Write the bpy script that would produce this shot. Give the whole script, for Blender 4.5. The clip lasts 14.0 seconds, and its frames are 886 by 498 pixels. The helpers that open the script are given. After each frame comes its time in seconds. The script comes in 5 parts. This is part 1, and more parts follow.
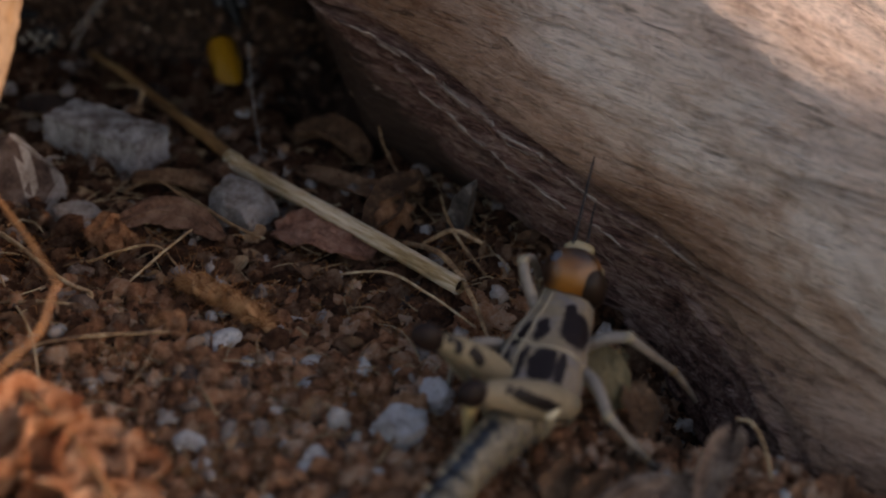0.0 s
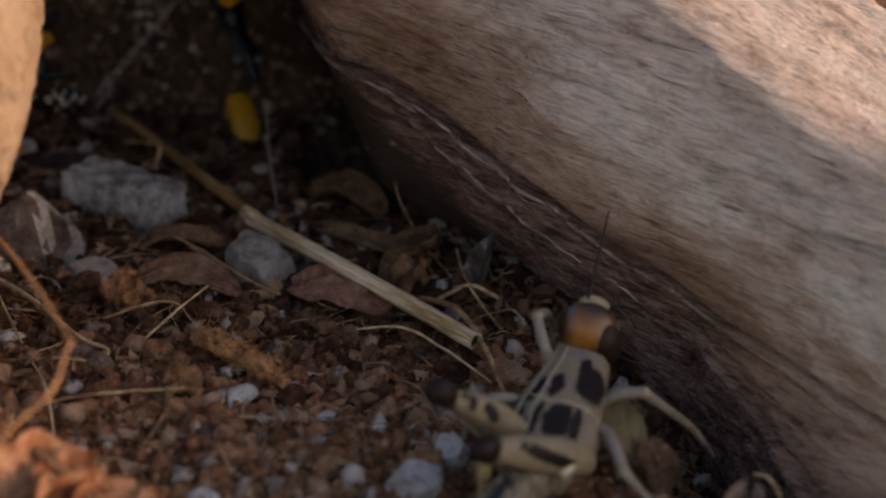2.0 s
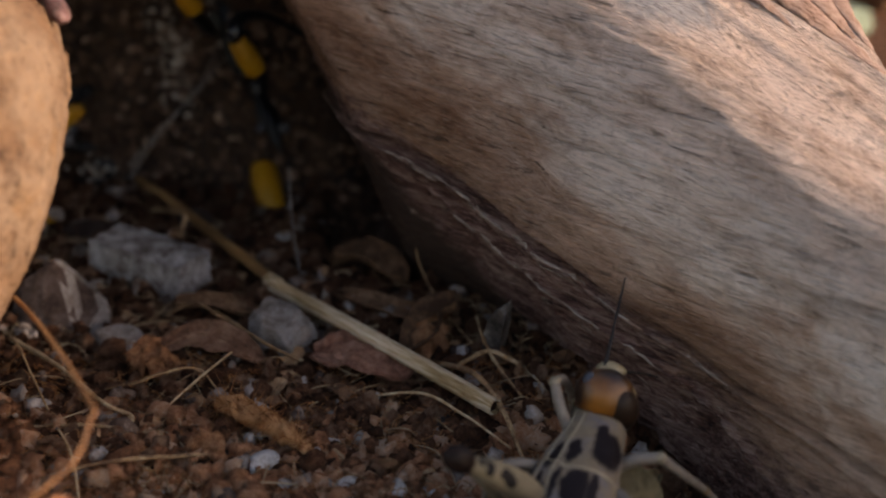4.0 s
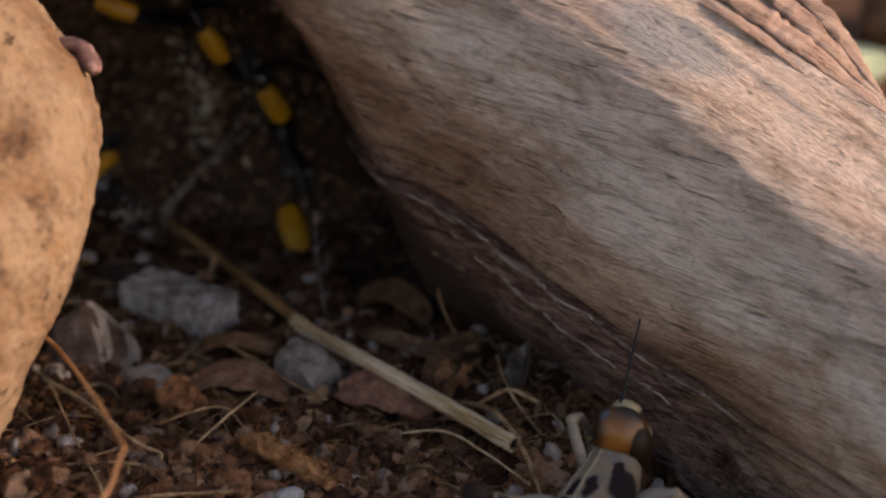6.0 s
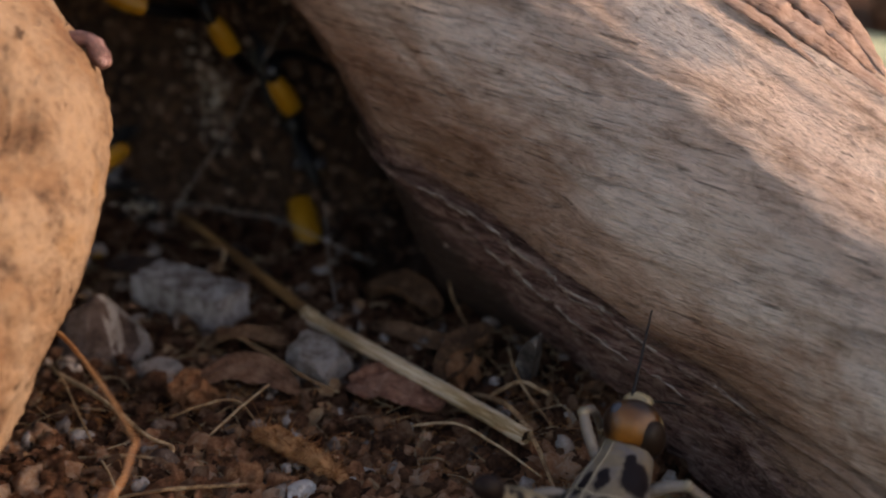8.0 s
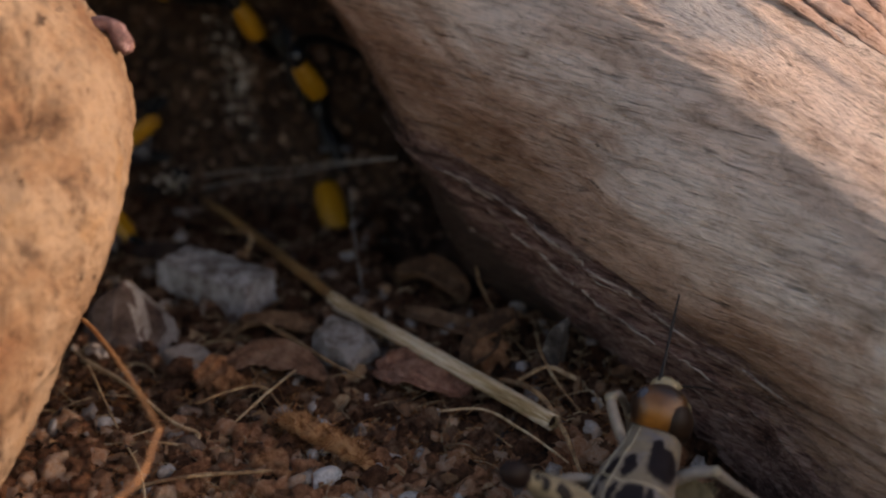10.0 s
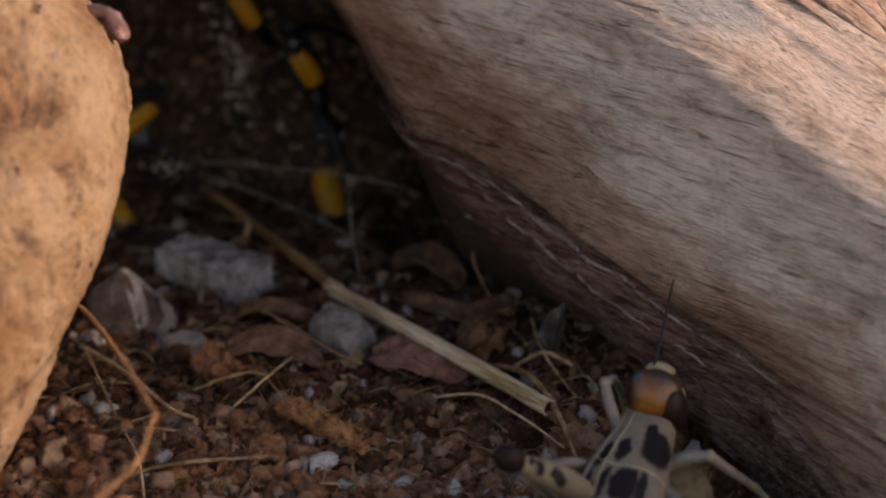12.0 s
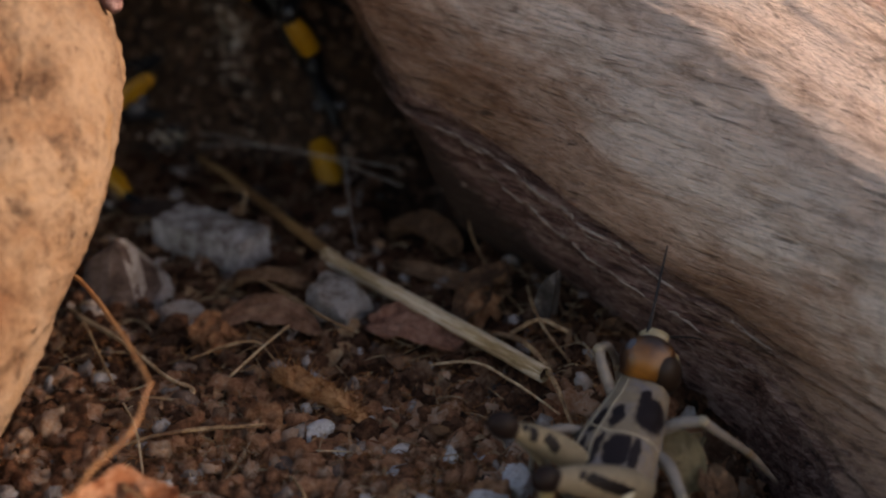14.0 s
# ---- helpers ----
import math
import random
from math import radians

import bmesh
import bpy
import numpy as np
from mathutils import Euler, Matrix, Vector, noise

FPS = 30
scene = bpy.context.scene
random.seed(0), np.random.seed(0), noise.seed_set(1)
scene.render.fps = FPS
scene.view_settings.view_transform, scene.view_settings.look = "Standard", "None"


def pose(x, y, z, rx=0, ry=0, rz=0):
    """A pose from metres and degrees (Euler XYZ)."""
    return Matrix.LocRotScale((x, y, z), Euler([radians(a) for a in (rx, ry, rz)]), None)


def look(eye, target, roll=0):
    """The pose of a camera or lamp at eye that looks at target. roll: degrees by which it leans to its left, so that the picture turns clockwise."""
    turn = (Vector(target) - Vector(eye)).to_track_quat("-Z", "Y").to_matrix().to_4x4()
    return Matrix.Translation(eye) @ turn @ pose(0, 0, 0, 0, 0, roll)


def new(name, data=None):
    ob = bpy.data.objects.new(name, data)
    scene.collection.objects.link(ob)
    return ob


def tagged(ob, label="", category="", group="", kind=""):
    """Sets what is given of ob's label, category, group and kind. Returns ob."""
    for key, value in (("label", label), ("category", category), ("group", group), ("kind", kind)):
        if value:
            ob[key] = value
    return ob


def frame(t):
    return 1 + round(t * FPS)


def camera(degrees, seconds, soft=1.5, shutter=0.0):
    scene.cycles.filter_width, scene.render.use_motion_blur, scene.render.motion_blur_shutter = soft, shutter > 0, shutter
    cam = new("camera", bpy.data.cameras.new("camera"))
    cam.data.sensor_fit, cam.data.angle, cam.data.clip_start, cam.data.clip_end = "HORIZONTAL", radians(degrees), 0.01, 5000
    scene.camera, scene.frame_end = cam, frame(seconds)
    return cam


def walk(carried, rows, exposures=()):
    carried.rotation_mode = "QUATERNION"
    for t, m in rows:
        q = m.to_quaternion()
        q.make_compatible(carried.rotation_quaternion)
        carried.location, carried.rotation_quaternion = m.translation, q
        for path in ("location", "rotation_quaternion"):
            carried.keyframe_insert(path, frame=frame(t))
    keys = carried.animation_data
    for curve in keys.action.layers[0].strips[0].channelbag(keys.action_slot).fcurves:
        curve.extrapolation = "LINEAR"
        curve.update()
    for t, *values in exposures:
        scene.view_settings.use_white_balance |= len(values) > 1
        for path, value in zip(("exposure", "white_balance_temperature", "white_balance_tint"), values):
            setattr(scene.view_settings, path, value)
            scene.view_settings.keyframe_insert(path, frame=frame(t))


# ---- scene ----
cam = camera(30, 14.0, soft=2.1)
PATH = [
    (0, (0.00372, 0.00445, 0.09141), (0.01102, 0.17627, -0.01070), 2.45),
    (0.5, (0.00442, 0.00458, 0.09146), (0.01100, 0.17728, -0.00920), 2.29),
    (1, (0.00421, 0.00455, 0.09149), (0.01053, 0.17826, -0.00744), 2.19),
    (1.5, (0.00454, 0.00466, 0.09155), (0.00986, 0.17874, -0.00676), 1.90),
    (2, (0.00463, 0.00465, 0.09177), (0.00886, 0.17959, -0.00507), 1.66),
    (2.5, (0.00496, 0.00489, 0.09188), (0.00826, 0.18065, -0.00351), 1.46),
    (3, (0.00553, 0.00498, 0.09185), (0.00768, 0.18173, -0.00170), 1.23),
    (3.5, (0.00558, 0.00519, 0.09200), (0.00690, 0.18279, 0.00004), 1.06),
    (4, (0.00563, 0.00276, 0.09364), (0.00619, 0.18111, 0.00313), 0.88),
    (6.5, (0.00692, -0.00141, 0.09586), (0.00298, 0.17911, 0.00985), 0.02),
    (7, (0.00689, -0.00176, 0.09588), (0.00269, 0.17875, 0.00987), -0.03),
    (7.5, (0.00603, -0.00182, 0.09642), (0.00305, 0.17835, 0.00964), 0.25),
    (8, (0.00682, -0.00074, 0.09613), (0.00219, 0.17903, 0.00860), -0.26),
    (10.5, (0.00788, 0.00033, 0.09558), (-0.00107, 0.17892, 0.00601), -1.17),
    (11, (0.00830, 0.00017, 0.09586), (-0.00079, 0.17848, 0.00574), -1.32),
    (11.5, (0.00853, -0.00006, 0.09599), (-0.00068, 0.17807, 0.00552), -1.41),
    (12, (0.00846, -0.00035, 0.09579), (-0.00062, 0.17779, 0.00532), -1.36),
    (12.5, (0.00875, -0.00041, 0.09616), (-0.00052, 0.17742, 0.00510), -1.53),
    (13, (0.00898, -0.00064, 0.09597), (-0.00053, 0.17714, 0.00485), -1.61),
    (13.5, (0.00960, -0.00044, 0.09608), (-0.00049, 0.17669, 0.00377), -1.77),
    (14, (0.00964, -0.00078, 0.09588), (-0.00017, 0.17561, 0.00213), -1.85),
]
walk(cam, [(t, look(eye, target, roll)) for t, eye, target, roll in PATH], [(0, 1.05, 8050, 19), (14, 1.05, 8050, 19)])
cam.data.dof.use_dof = True
cam.data.dof.focus_distance = 0.169
cam.data.dof.aperture_fstop = 18.0

# ---- world, sun ----
SUN = Vector((0.883, -0.275, 0.284)).normalized()
world = bpy.data.worlds.new("sky")
scene.world = world
world.use_nodes = True
wn = world.node_tree.nodes
sky = wn.new("ShaderNodeTexSky")
sky.sky_type = "NISHITA"
sky.sun_disc = False
sky.sun_elevation = math.asin(SUN.z)
sky.sun_rotation = math.atan2(SUN.x, SUN.y)
world.node_tree.links.new(sky.outputs[0], wn["Background"].inputs[0])
wn["Background"].inputs[1].default_value = 0.15
sun = new("sun", bpy.data.lights.new("sun", "SUN"))
sun.data.energy = 2.4
sun.data.angle = radians(4.5)
sun.data.color = (1.0, 0.90, 0.82)
sun.matrix_world = look(SUN, (0, 0, 0))

# ---- materials ----
def material(name, rough=0.8, metal=0.0, spec=0.4):
    m = bpy.data.materials.new(name)
    m.use_nodes = True
    b = m.node_tree.nodes["Principled BSDF"]
    b.inputs["Roughness"].default_value = rough
    b.inputs["Metallic"].default_value = metal
    b.inputs["Specular IOR Level"].default_value = spec
    return m, m.node_tree, b


def coords(nt, scale=(1, 1, 1), turn=(0, 0, 0)):
    c = nt.nodes.new("ShaderNodeTexCoord")
    mp = nt.nodes.new("ShaderNodeMapping")
    mp.inputs["Scale"].default_value = scale
    src = c.outputs["Object"]
    if any(turn):
        first = nt.nodes.new("ShaderNodeMapping")
        first.inputs["Rotation"].default_value = turn
        nt.links.new(src, first.inputs["Vector"])
        src = first.outputs[0]
    nt.links.new(src, mp.inputs["Vector"])
    return mp.outputs[0]


def noise_tex(nt, vec, scale, detail=6, rough=0.6, warp=0.0):
    n = nt.nodes.new("ShaderNodeTexNoise")
    n.inputs["Scale"].default_value = scale
    n.inputs["Detail"].default_value = detail
    n.inputs["Roughness"].default_value = rough
    n.inputs["Distortion"].default_value = warp
    nt.links.new(vec, n.inputs["Vector"])
    return n.outputs["Fac"]


def ramp(nt, fac, stops):
    r = nt.nodes.new("ShaderNodeValToRGB")
    e = r.color_ramp.elements
    while len(e) < len(stops):
        e.new(0.5)
    for k, (p, c) in zip(e, stops):
        k.position = p
        k.color = (*c, 1) if isinstance(c, tuple) else (c, c, c, 1)
    nt.links.new(fac, r.inputs[0])
    return r.outputs[0]


def mix(nt, fac, a, b, kind="MIX"):
    m = nt.nodes.new("ShaderNodeMix")
    m.data_type = "RGBA"
    m.blend_type = kind
    for sock, v in ((m.inputs[0], fac), (m.inputs[6], a), (m.inputs[7], b)):
        if isinstance(v, (int, float)):
            sock.default_value = v
        elif isinstance(v, tuple):
            sock.default_value = (*v, 1)
        else:
            nt.links.new(v, sock)
    return m.outputs[2]


def calc(nt, op, a, b=None, c=None):
    m = nt.nodes.new("ShaderNodeMath")
    m.operation = op
    for sock, v in zip(m.inputs, (a, b, c)):
        if v is None:
            continue
        if isinstance(v, (int, float)):
            sock.default_value = v
        else:
            nt.links.new(v, sock)
    return m.outputs[0]


def bump(nt, b, height, dist, strength=1.0):
    n = nt.nodes.new("ShaderNodeBump")
    n.inputs["Strength"].default_value = strength
    n.inputs["Distance"].default_value = dist
    nt.links.new(height, n.inputs["Height"])
    nt.links.new(n.outputs[0], b.inputs["Normal"])


def island(nt):
    g = nt.nodes.new("ShaderNodeNewGeometry")
    return g.outputs["Random Per Island"]


def chance(nt):
    return nt.nodes.new("ShaderNodeObjectInfo").outputs["Random"]


def simple(name, stops, scale, rough=0.7, relief=0.0001, spec=0.4, stretch=(1, 1, 1), per_island=0.0, per_object=0.0, turn=(0, 0, 0)):
    """A mottled surface: colour stops over noise at two scales, with relief."""
    m, nt, b = material(name, rough, 0, spec)
    v = coords(nt, stretch, turn)
    big = noise_tex(nt, v, scale, 5)
    small = noise_tex(nt, v, scale * 6, 8, 0.7)
    f = calc(nt, "ADD", calc(nt, "MULTIPLY", big, 0.6), calc(nt, "MULTIPLY", small, 0.4))
    f = calc(nt, "ADD", calc(nt, "MULTIPLY", calc(nt, "SUBTRACT", f, 0.5), 1.7), 0.5)
    if per_island:
        f = calc(nt, "ADD", f, calc(nt, "MULTIPLY", calc(nt, "SUBTRACT", island(nt), 0.5), per_island))
    if per_object:
        f = calc(nt, "ADD", f, calc(nt, "MULTIPLY", calc(nt, "SUBTRACT", chance(nt), 0.5), per_object))
    nt.links.new(ramp(nt, f, stops), b.inputs["Base Color"])
    if relief:
        bump(nt, b, small, relief)
    return m


SOIL = simple("soil", [(0.30, (0.050, 0.023, 0.013)), (0.5, (0.13, 0.058, 0.031)), (0.7, (0.24, 0.118, 0.068))], 500, 0.95, 0.0004, 0.15)
CRUMB = simple("crumb", [(0.15, (0.15, 0.066, 0.036)), (0.42, (0.43, 0.185, 0.098)), (0.62, (0.60, 0.300, 0.170)), (0.88, (0.70, 0.48, 0.35))], 1300, 0.95, 0.0010, 0.15, per_island=0.65)
# a darkened CRUMB: the shade near the bank is put into the colour
SHADED_CRUMB = simple("shaded_crumb", [(0.15, (0.028, 0.012, 0.007)), (0.42, (0.105, 0.043, 0.023)), (0.62, (0.19, 0.088, 0.050)), (0.88, (0.33, 0.20, 0.135))], 1300, 0.95, 0.0010, 0.15, per_island=0.6)
FUZZ = simple("root_fuzz", [(0.25, (0.13, 0.045, 0.015)), (0.48, (0.36, 0.14, 0.05)), (0.75, (0.56, 0.28, 0.13))], 1300, 0.9, 0.0003, 0.2, per_island=0.4)
PEAT = simple("peat", [(0.25, (0.09, 0.036, 0.018)), (0.48, (0.33, 0.145, 0.072)), (0.75, (0.54, 0.29, 0.165))], 1300, 0.95, 0.0006, 0.15, per_object=0.3)
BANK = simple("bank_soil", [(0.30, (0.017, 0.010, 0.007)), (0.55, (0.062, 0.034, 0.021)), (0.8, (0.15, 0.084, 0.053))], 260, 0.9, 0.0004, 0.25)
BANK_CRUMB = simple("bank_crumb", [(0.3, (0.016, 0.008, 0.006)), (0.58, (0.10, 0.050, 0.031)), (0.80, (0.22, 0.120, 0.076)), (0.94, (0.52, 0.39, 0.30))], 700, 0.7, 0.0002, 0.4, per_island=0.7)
STONE = simple("pale_stone", [(0.26, (0.17, 0.13, 0.115)), (0.44, (0.43, 0.385, 0.375)), (0.60, (0.68, 0.65, 0.66)), (0.80, (0.38, 0.27, 0.22))], 420, 0.8, 0.0009, 0.3, per_object=0.25)
STONE_DARK = simple("brown_stone", [(0.3, (0.042, 0.025, 0.020)), (0.5, (0.095, 0.061, 0.052)), (0.7, (0.17, 0.125, 0.112))], 420, 0.85, 0.0009, 0.25, per_object=0.3)
STONE_GREY = simple("grey_stone", [(0.24, (0.11, 0.08, 0.068)), (0.43, (0.27, 0.225, 0.205)), (0.62, (0.43, 0.385, 0.375)), (0.82, (0.25, 0.16, 0.12))], 420, 0.8, 0.0011, 0.3, per_object=0.2)
GRIT = simple("grit", [(0.25, (0.10, 0.06, 0.045)), (0.5, (0.25, 0.19, 0.16)), (0.8, (0.42, 0.37, 0.35))], 500, 0.8, 0.0002, 0.3, per_island=0.6)
STRAW = simple("straw", [(0.28, (0.15, 0.075, 0.03)), (0.42, (0.42, 0.27, 0.13)), (0.54, (0.66, 0.50, 0.34)), (0.70, (0.84, 0.72, 0.57))], 900, 0.55, 0.0003, 0.35, (0.06, 1, 1), turn=(0, 0, radians(46)))
STALK = simple("brown_stalk", [(0.3, (0.10, 0.045, 0.015)), (0.5, (0.32, 0.16, 0.058)), (0.72, (0.5, 0.32, 0.15))], 500, 0.6, 0.0003, 0.35, (0.1, 1, 1), turn=(0, 0, radians(56)))
FIBRE = simple("fibre", [(0.3, (0.12, 0.06, 0.03)), (0.5, (0.29, 0.168, 0.085)), (0.75, (0.52, 0.37, 0.23))], 500, 0.7, 0.00005, 0.3, per_island=0.4, per_object=0.3)
ROOT = simple("orange_root", [(0.3, (0.14, 0.055, 0.02)), (0.5, (0.27, 0.115, 0.042)), (0.7, (0.40, 0.20, 0.085))], 200, 0.55, 0.0001, 0.4)
LEAF = simple("dry_leaf", [(0.3, (0.06, 0.028, 0.015)), (0.5, (0.16, 0.08, 0.042)), (0.7, (0.30, 0.17, 0.10))], 420, 0.75, 0.0006, 0.25, per_object=0.25)
LITTER = simple("leaf_flakes", [(0.15, (0.06, 0.028, 0.014)), (0.45, (0.20, 0.10, 0.055)), (0.7, (0.32, 0.18, 0.10)), (0.95, (0.42, 0.28, 0.17))], 700, 0.75, 0.0003, 0.25, per_island=0.7)
LEAF_RUST = simple("rust_leaf", [(0.3, (0.10, 0.04, 0.025)), (0.5, (0.26, 0.112, 0.072)), (0.7, (0.42, 0.22, 0.155))], 420, 0.75, 0.0006, 0.25)
LEAF_TORN = simple("torn_leaf", [(0.3, (0.085, 0.038, 0.022)), (0.5, (0.20, 0.096, 0.058)), (0.7, (0.32, 0.18, 0.12))], 420, 0.75, 0.0006, 0.25)
LEAF_RED = simple("red_leaf", [(0.3, (0.24, 0.060, 0.022)), (0.48, (0.52, 0.185, 0.078)), (0.66, (0.74, 0.40, 0.24))], 480, 0.75, 0.0009, 0.25, per_object=0.2)
LEAF_PALE = simple("pale_leaf", [(0.30, (0.045, 0.026, 0.012)), (0.40, (0.115, 0.080, 0.040)), (0.66, (0.20, 0.145, 0.078))], 300, 0.7, 0.0003, 0.25, per_object=0.2)
LEAF_PINK = simple("papery_leaf", [(0.3, (0.07, 0.038, 0.027)), (0.48, (0.19, 0.115, 0.082)), (0.68, (0.38, 0.26, 0.195))], 500, 0.75, 0.0004, 0.25)
PALE_WOOD = simple("pale_splinter", [(0.3, (0.10, 0.066, 0.052)), (0.48, (0.28, 0.205, 0.165)), (0.66, (0.52, 0.42, 0.36))], 1500, 0.85, 0.0003, 0.25, (0.1, 1, 1))
BARK = simple("red_bark", [(0.25, (0.08, 0.038, 0.025)), (0.42, (0.45, 0.27, 0.20)), (0.7, (0.66, 0.45, 0.36))], 900, 0.85, 0.0006, 0.25, (0.08, 1, 1))
NUB = simple("dark_twig", [(0.3, (0.05, 0.02, 0.018)), (0.55, (0.16, 0.07, 0.06)), (0.75, (0.42, 0.26, 0.25))], 700, 0.4, 0.0002, 0.5)
CHAR = simple("charred_flake", [(0.3, (0.02, 0.016, 0.015)), (0.5, (0.09, 0.075, 0.07)), (0.7, (0.34, 0.30, 0.28))], 240, 0.6, 0.0003, 0.4)
GREEN = simple("green_stone", [(0.3, (0.10, 0.13, 0.09)), (0.5, (0.22, 0.27, 0.20)), (0.7, (0.42, 0.42, 0.32))], 60, 0.75, 0.0003, 0.3)


def wood_material():
    m, nt, b = material("weathered_wood", 0.85, 0, 0.22)
    spiral = (0, radians(10), radians(-7))
    along = coords(nt)
    dash = noise_tex(nt, coords(nt, (0.10, 1, 1), spiral), 3000, 5, 0.62, 0.35)
    fine = noise_tex(nt, coords(nt, (0.10, 1, 1), spiral), 6500, 4, 0.7)
    crack = noise_tex(nt, coords(nt, (0.07, 1, 1), spiral), 1500, 4, 0.6, 0.7)
    long = noise_tex(nt, coords(nt, (0.05, 1, 1), spiral), 700, 6, 0.65, 0.5)
    bands = noise_tex(nt, coords(nt, (0.16, 1, 1), spiral), 150, 4, 0.6, 1.2)
    patch = noise_tex(nt, coords(nt, (0.6, 1, 1)), 75, 6, 0.62, 0.8)
    blot = noise_tex(nt, coords(nt, (0.5, 1, 1)), 430, 7, 0.72, 1.0)
    speck = noise_tex(nt, coords(nt, (0.6, 1, 1), spiral), 1300, 5, 0.7, 0.5)
    base = ramp(nt, patch, [(0.30, (0.27, 0.14, 0.08)), (0.42, (0.50, 0.29, 0.19)), (0.52, (0.66, 0.45, 0.335)), (0.62, (0.74, 0.54, 0.42)), (0.72, (0.56, 0.33, 0.22)), (0.82, (0.40, 0.21, 0.12))])
    # brown wood below, a grey streak, pale tan on top; partly light put into the colour
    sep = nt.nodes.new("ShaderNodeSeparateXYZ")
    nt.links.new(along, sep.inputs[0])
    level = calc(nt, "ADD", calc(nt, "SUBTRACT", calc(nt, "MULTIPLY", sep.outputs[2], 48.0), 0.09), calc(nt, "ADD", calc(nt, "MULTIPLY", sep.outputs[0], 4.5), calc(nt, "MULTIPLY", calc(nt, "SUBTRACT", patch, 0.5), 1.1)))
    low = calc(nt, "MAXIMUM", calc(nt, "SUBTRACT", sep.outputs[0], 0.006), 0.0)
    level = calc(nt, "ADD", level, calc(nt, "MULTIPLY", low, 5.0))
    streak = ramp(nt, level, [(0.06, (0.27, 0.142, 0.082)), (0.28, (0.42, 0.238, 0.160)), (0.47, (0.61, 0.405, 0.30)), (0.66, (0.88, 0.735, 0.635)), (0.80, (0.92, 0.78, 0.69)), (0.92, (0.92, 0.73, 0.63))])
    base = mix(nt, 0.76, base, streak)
    stain = noise_tex(nt, coords(nt, (0.4, 1, 1)), 190, 5, 0.6, 1.4)
    base = mix(nt, 0.5, base, ramp(nt, stain, [(0.34, (0.44, 0.31, 0.21)), (0.46, (0.90, 0.84, 0.80)), (0.58, (1.0, 1.0, 1.0)), (0.70, (0.86, 0.89, 0.93))]), "MULTIPLY")
    base = mix(nt, 0.35, base, ramp(nt, bands, [(0.32, (0.52, 0.45, 0.41)), (0.5, (0.9, 0.88, 0.87)), (0.68, (1.0, 1.0, 1.0))]), "MULTIPLY")
    base = mix(nt, 0.38, base, ramp(nt, blot, [(0.36, (0.33, 0.24, 0.19)), (0.50, (0.92, 0.90, 0.88)), (0.7, (1.0, 1.0, 1.0))]), "MULTIPLY")
    base = mix(nt, 0.36, base, ramp(nt, speck, [(0.34, (0.30, 0.24, 0.21)), (0.47, (0.95, 0.94, 0.93)), (0.6, (1.0, 1.0, 1.0))]), "MULTIPLY")
    base = mix(nt, 0.42, base, ramp(nt, dash, [(0.36, 0.16), (0.46, 0.80), (0.58, 1.0)]), "MULTIPLY")
    base = mix(nt, 0.45, base, ramp(nt, long, [(0.33, 0.20), (0.43, 0.95), (0.6, 1.0)]), "MULTIPLY")
    base = mix(nt, 0.62, base, ramp(nt, crack, [(0.315, 0.10), (0.355, 0.85), (0.40, 1.0)]), "MULTIPLY")
    base = mix(nt, ramp(nt, fine, [(0.56, 0.0), (0.70, 0.45)]), base, (0.62, 0.44, 0.34))
    pits = noise_tex(nt, coords(nt, (0.45, 1, 1), spiral), 520, 2, 0.4)
    base = mix(nt, ramp(nt, pits, [(0.185, 0.6), (0.235, 0.0)]), base, (0.05, 0.035, 0.028))
    # a grey patch below the crest: a shadow painted into the colour
    shadow_patch = nt.nodes.new("ShaderNodeMapping")
    shadow_patch.inputs["Location"].default_value = (-0.0022 / 0.0085, 0.0222 / 0.0042, 0)
    shadow_patch.inputs["Scale"].default_value = (1 / 0.0085, 1 / 0.0042, 0)
    nt.links.new(along, shadow_patch.inputs["Vector"])
    reach = nt.nodes.new("ShaderNodeVectorMath")
    reach.operation = "LENGTH"
    nt.links.new(shadow_patch.outputs[0], reach.inputs[0])
    grey = ramp(nt, calc(nt, "ADD", calc(nt, "MULTIPLY", reach.outputs["Value"], 0.5), calc(nt, "MULTIPLY", calc(nt, "SUBTRACT", blot, 0.5), 0.5)), [(0.32, 0.85), (0.55, 0.0)])
    base = mix(nt, grey, base, ramp(nt, speck, [(0.34, (0.17, 0.155, 0.15)), (0.46, (0.34, 0.325, 0.32)), (0.6, (0.40, 0.38, 0.375))]))
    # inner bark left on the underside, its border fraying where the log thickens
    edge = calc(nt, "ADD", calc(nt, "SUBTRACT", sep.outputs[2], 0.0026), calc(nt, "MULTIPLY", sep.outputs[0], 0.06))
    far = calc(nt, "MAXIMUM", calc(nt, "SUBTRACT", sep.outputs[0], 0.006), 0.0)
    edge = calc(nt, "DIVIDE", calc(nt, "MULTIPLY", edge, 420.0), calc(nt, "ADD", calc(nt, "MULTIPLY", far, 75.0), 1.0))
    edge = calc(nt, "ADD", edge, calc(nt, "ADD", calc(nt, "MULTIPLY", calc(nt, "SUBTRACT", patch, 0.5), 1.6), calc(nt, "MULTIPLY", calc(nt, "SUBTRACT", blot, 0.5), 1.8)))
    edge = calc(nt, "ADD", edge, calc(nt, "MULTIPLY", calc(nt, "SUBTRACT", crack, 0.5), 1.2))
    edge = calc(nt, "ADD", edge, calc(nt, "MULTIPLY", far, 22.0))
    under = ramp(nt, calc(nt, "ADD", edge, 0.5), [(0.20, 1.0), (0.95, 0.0)])
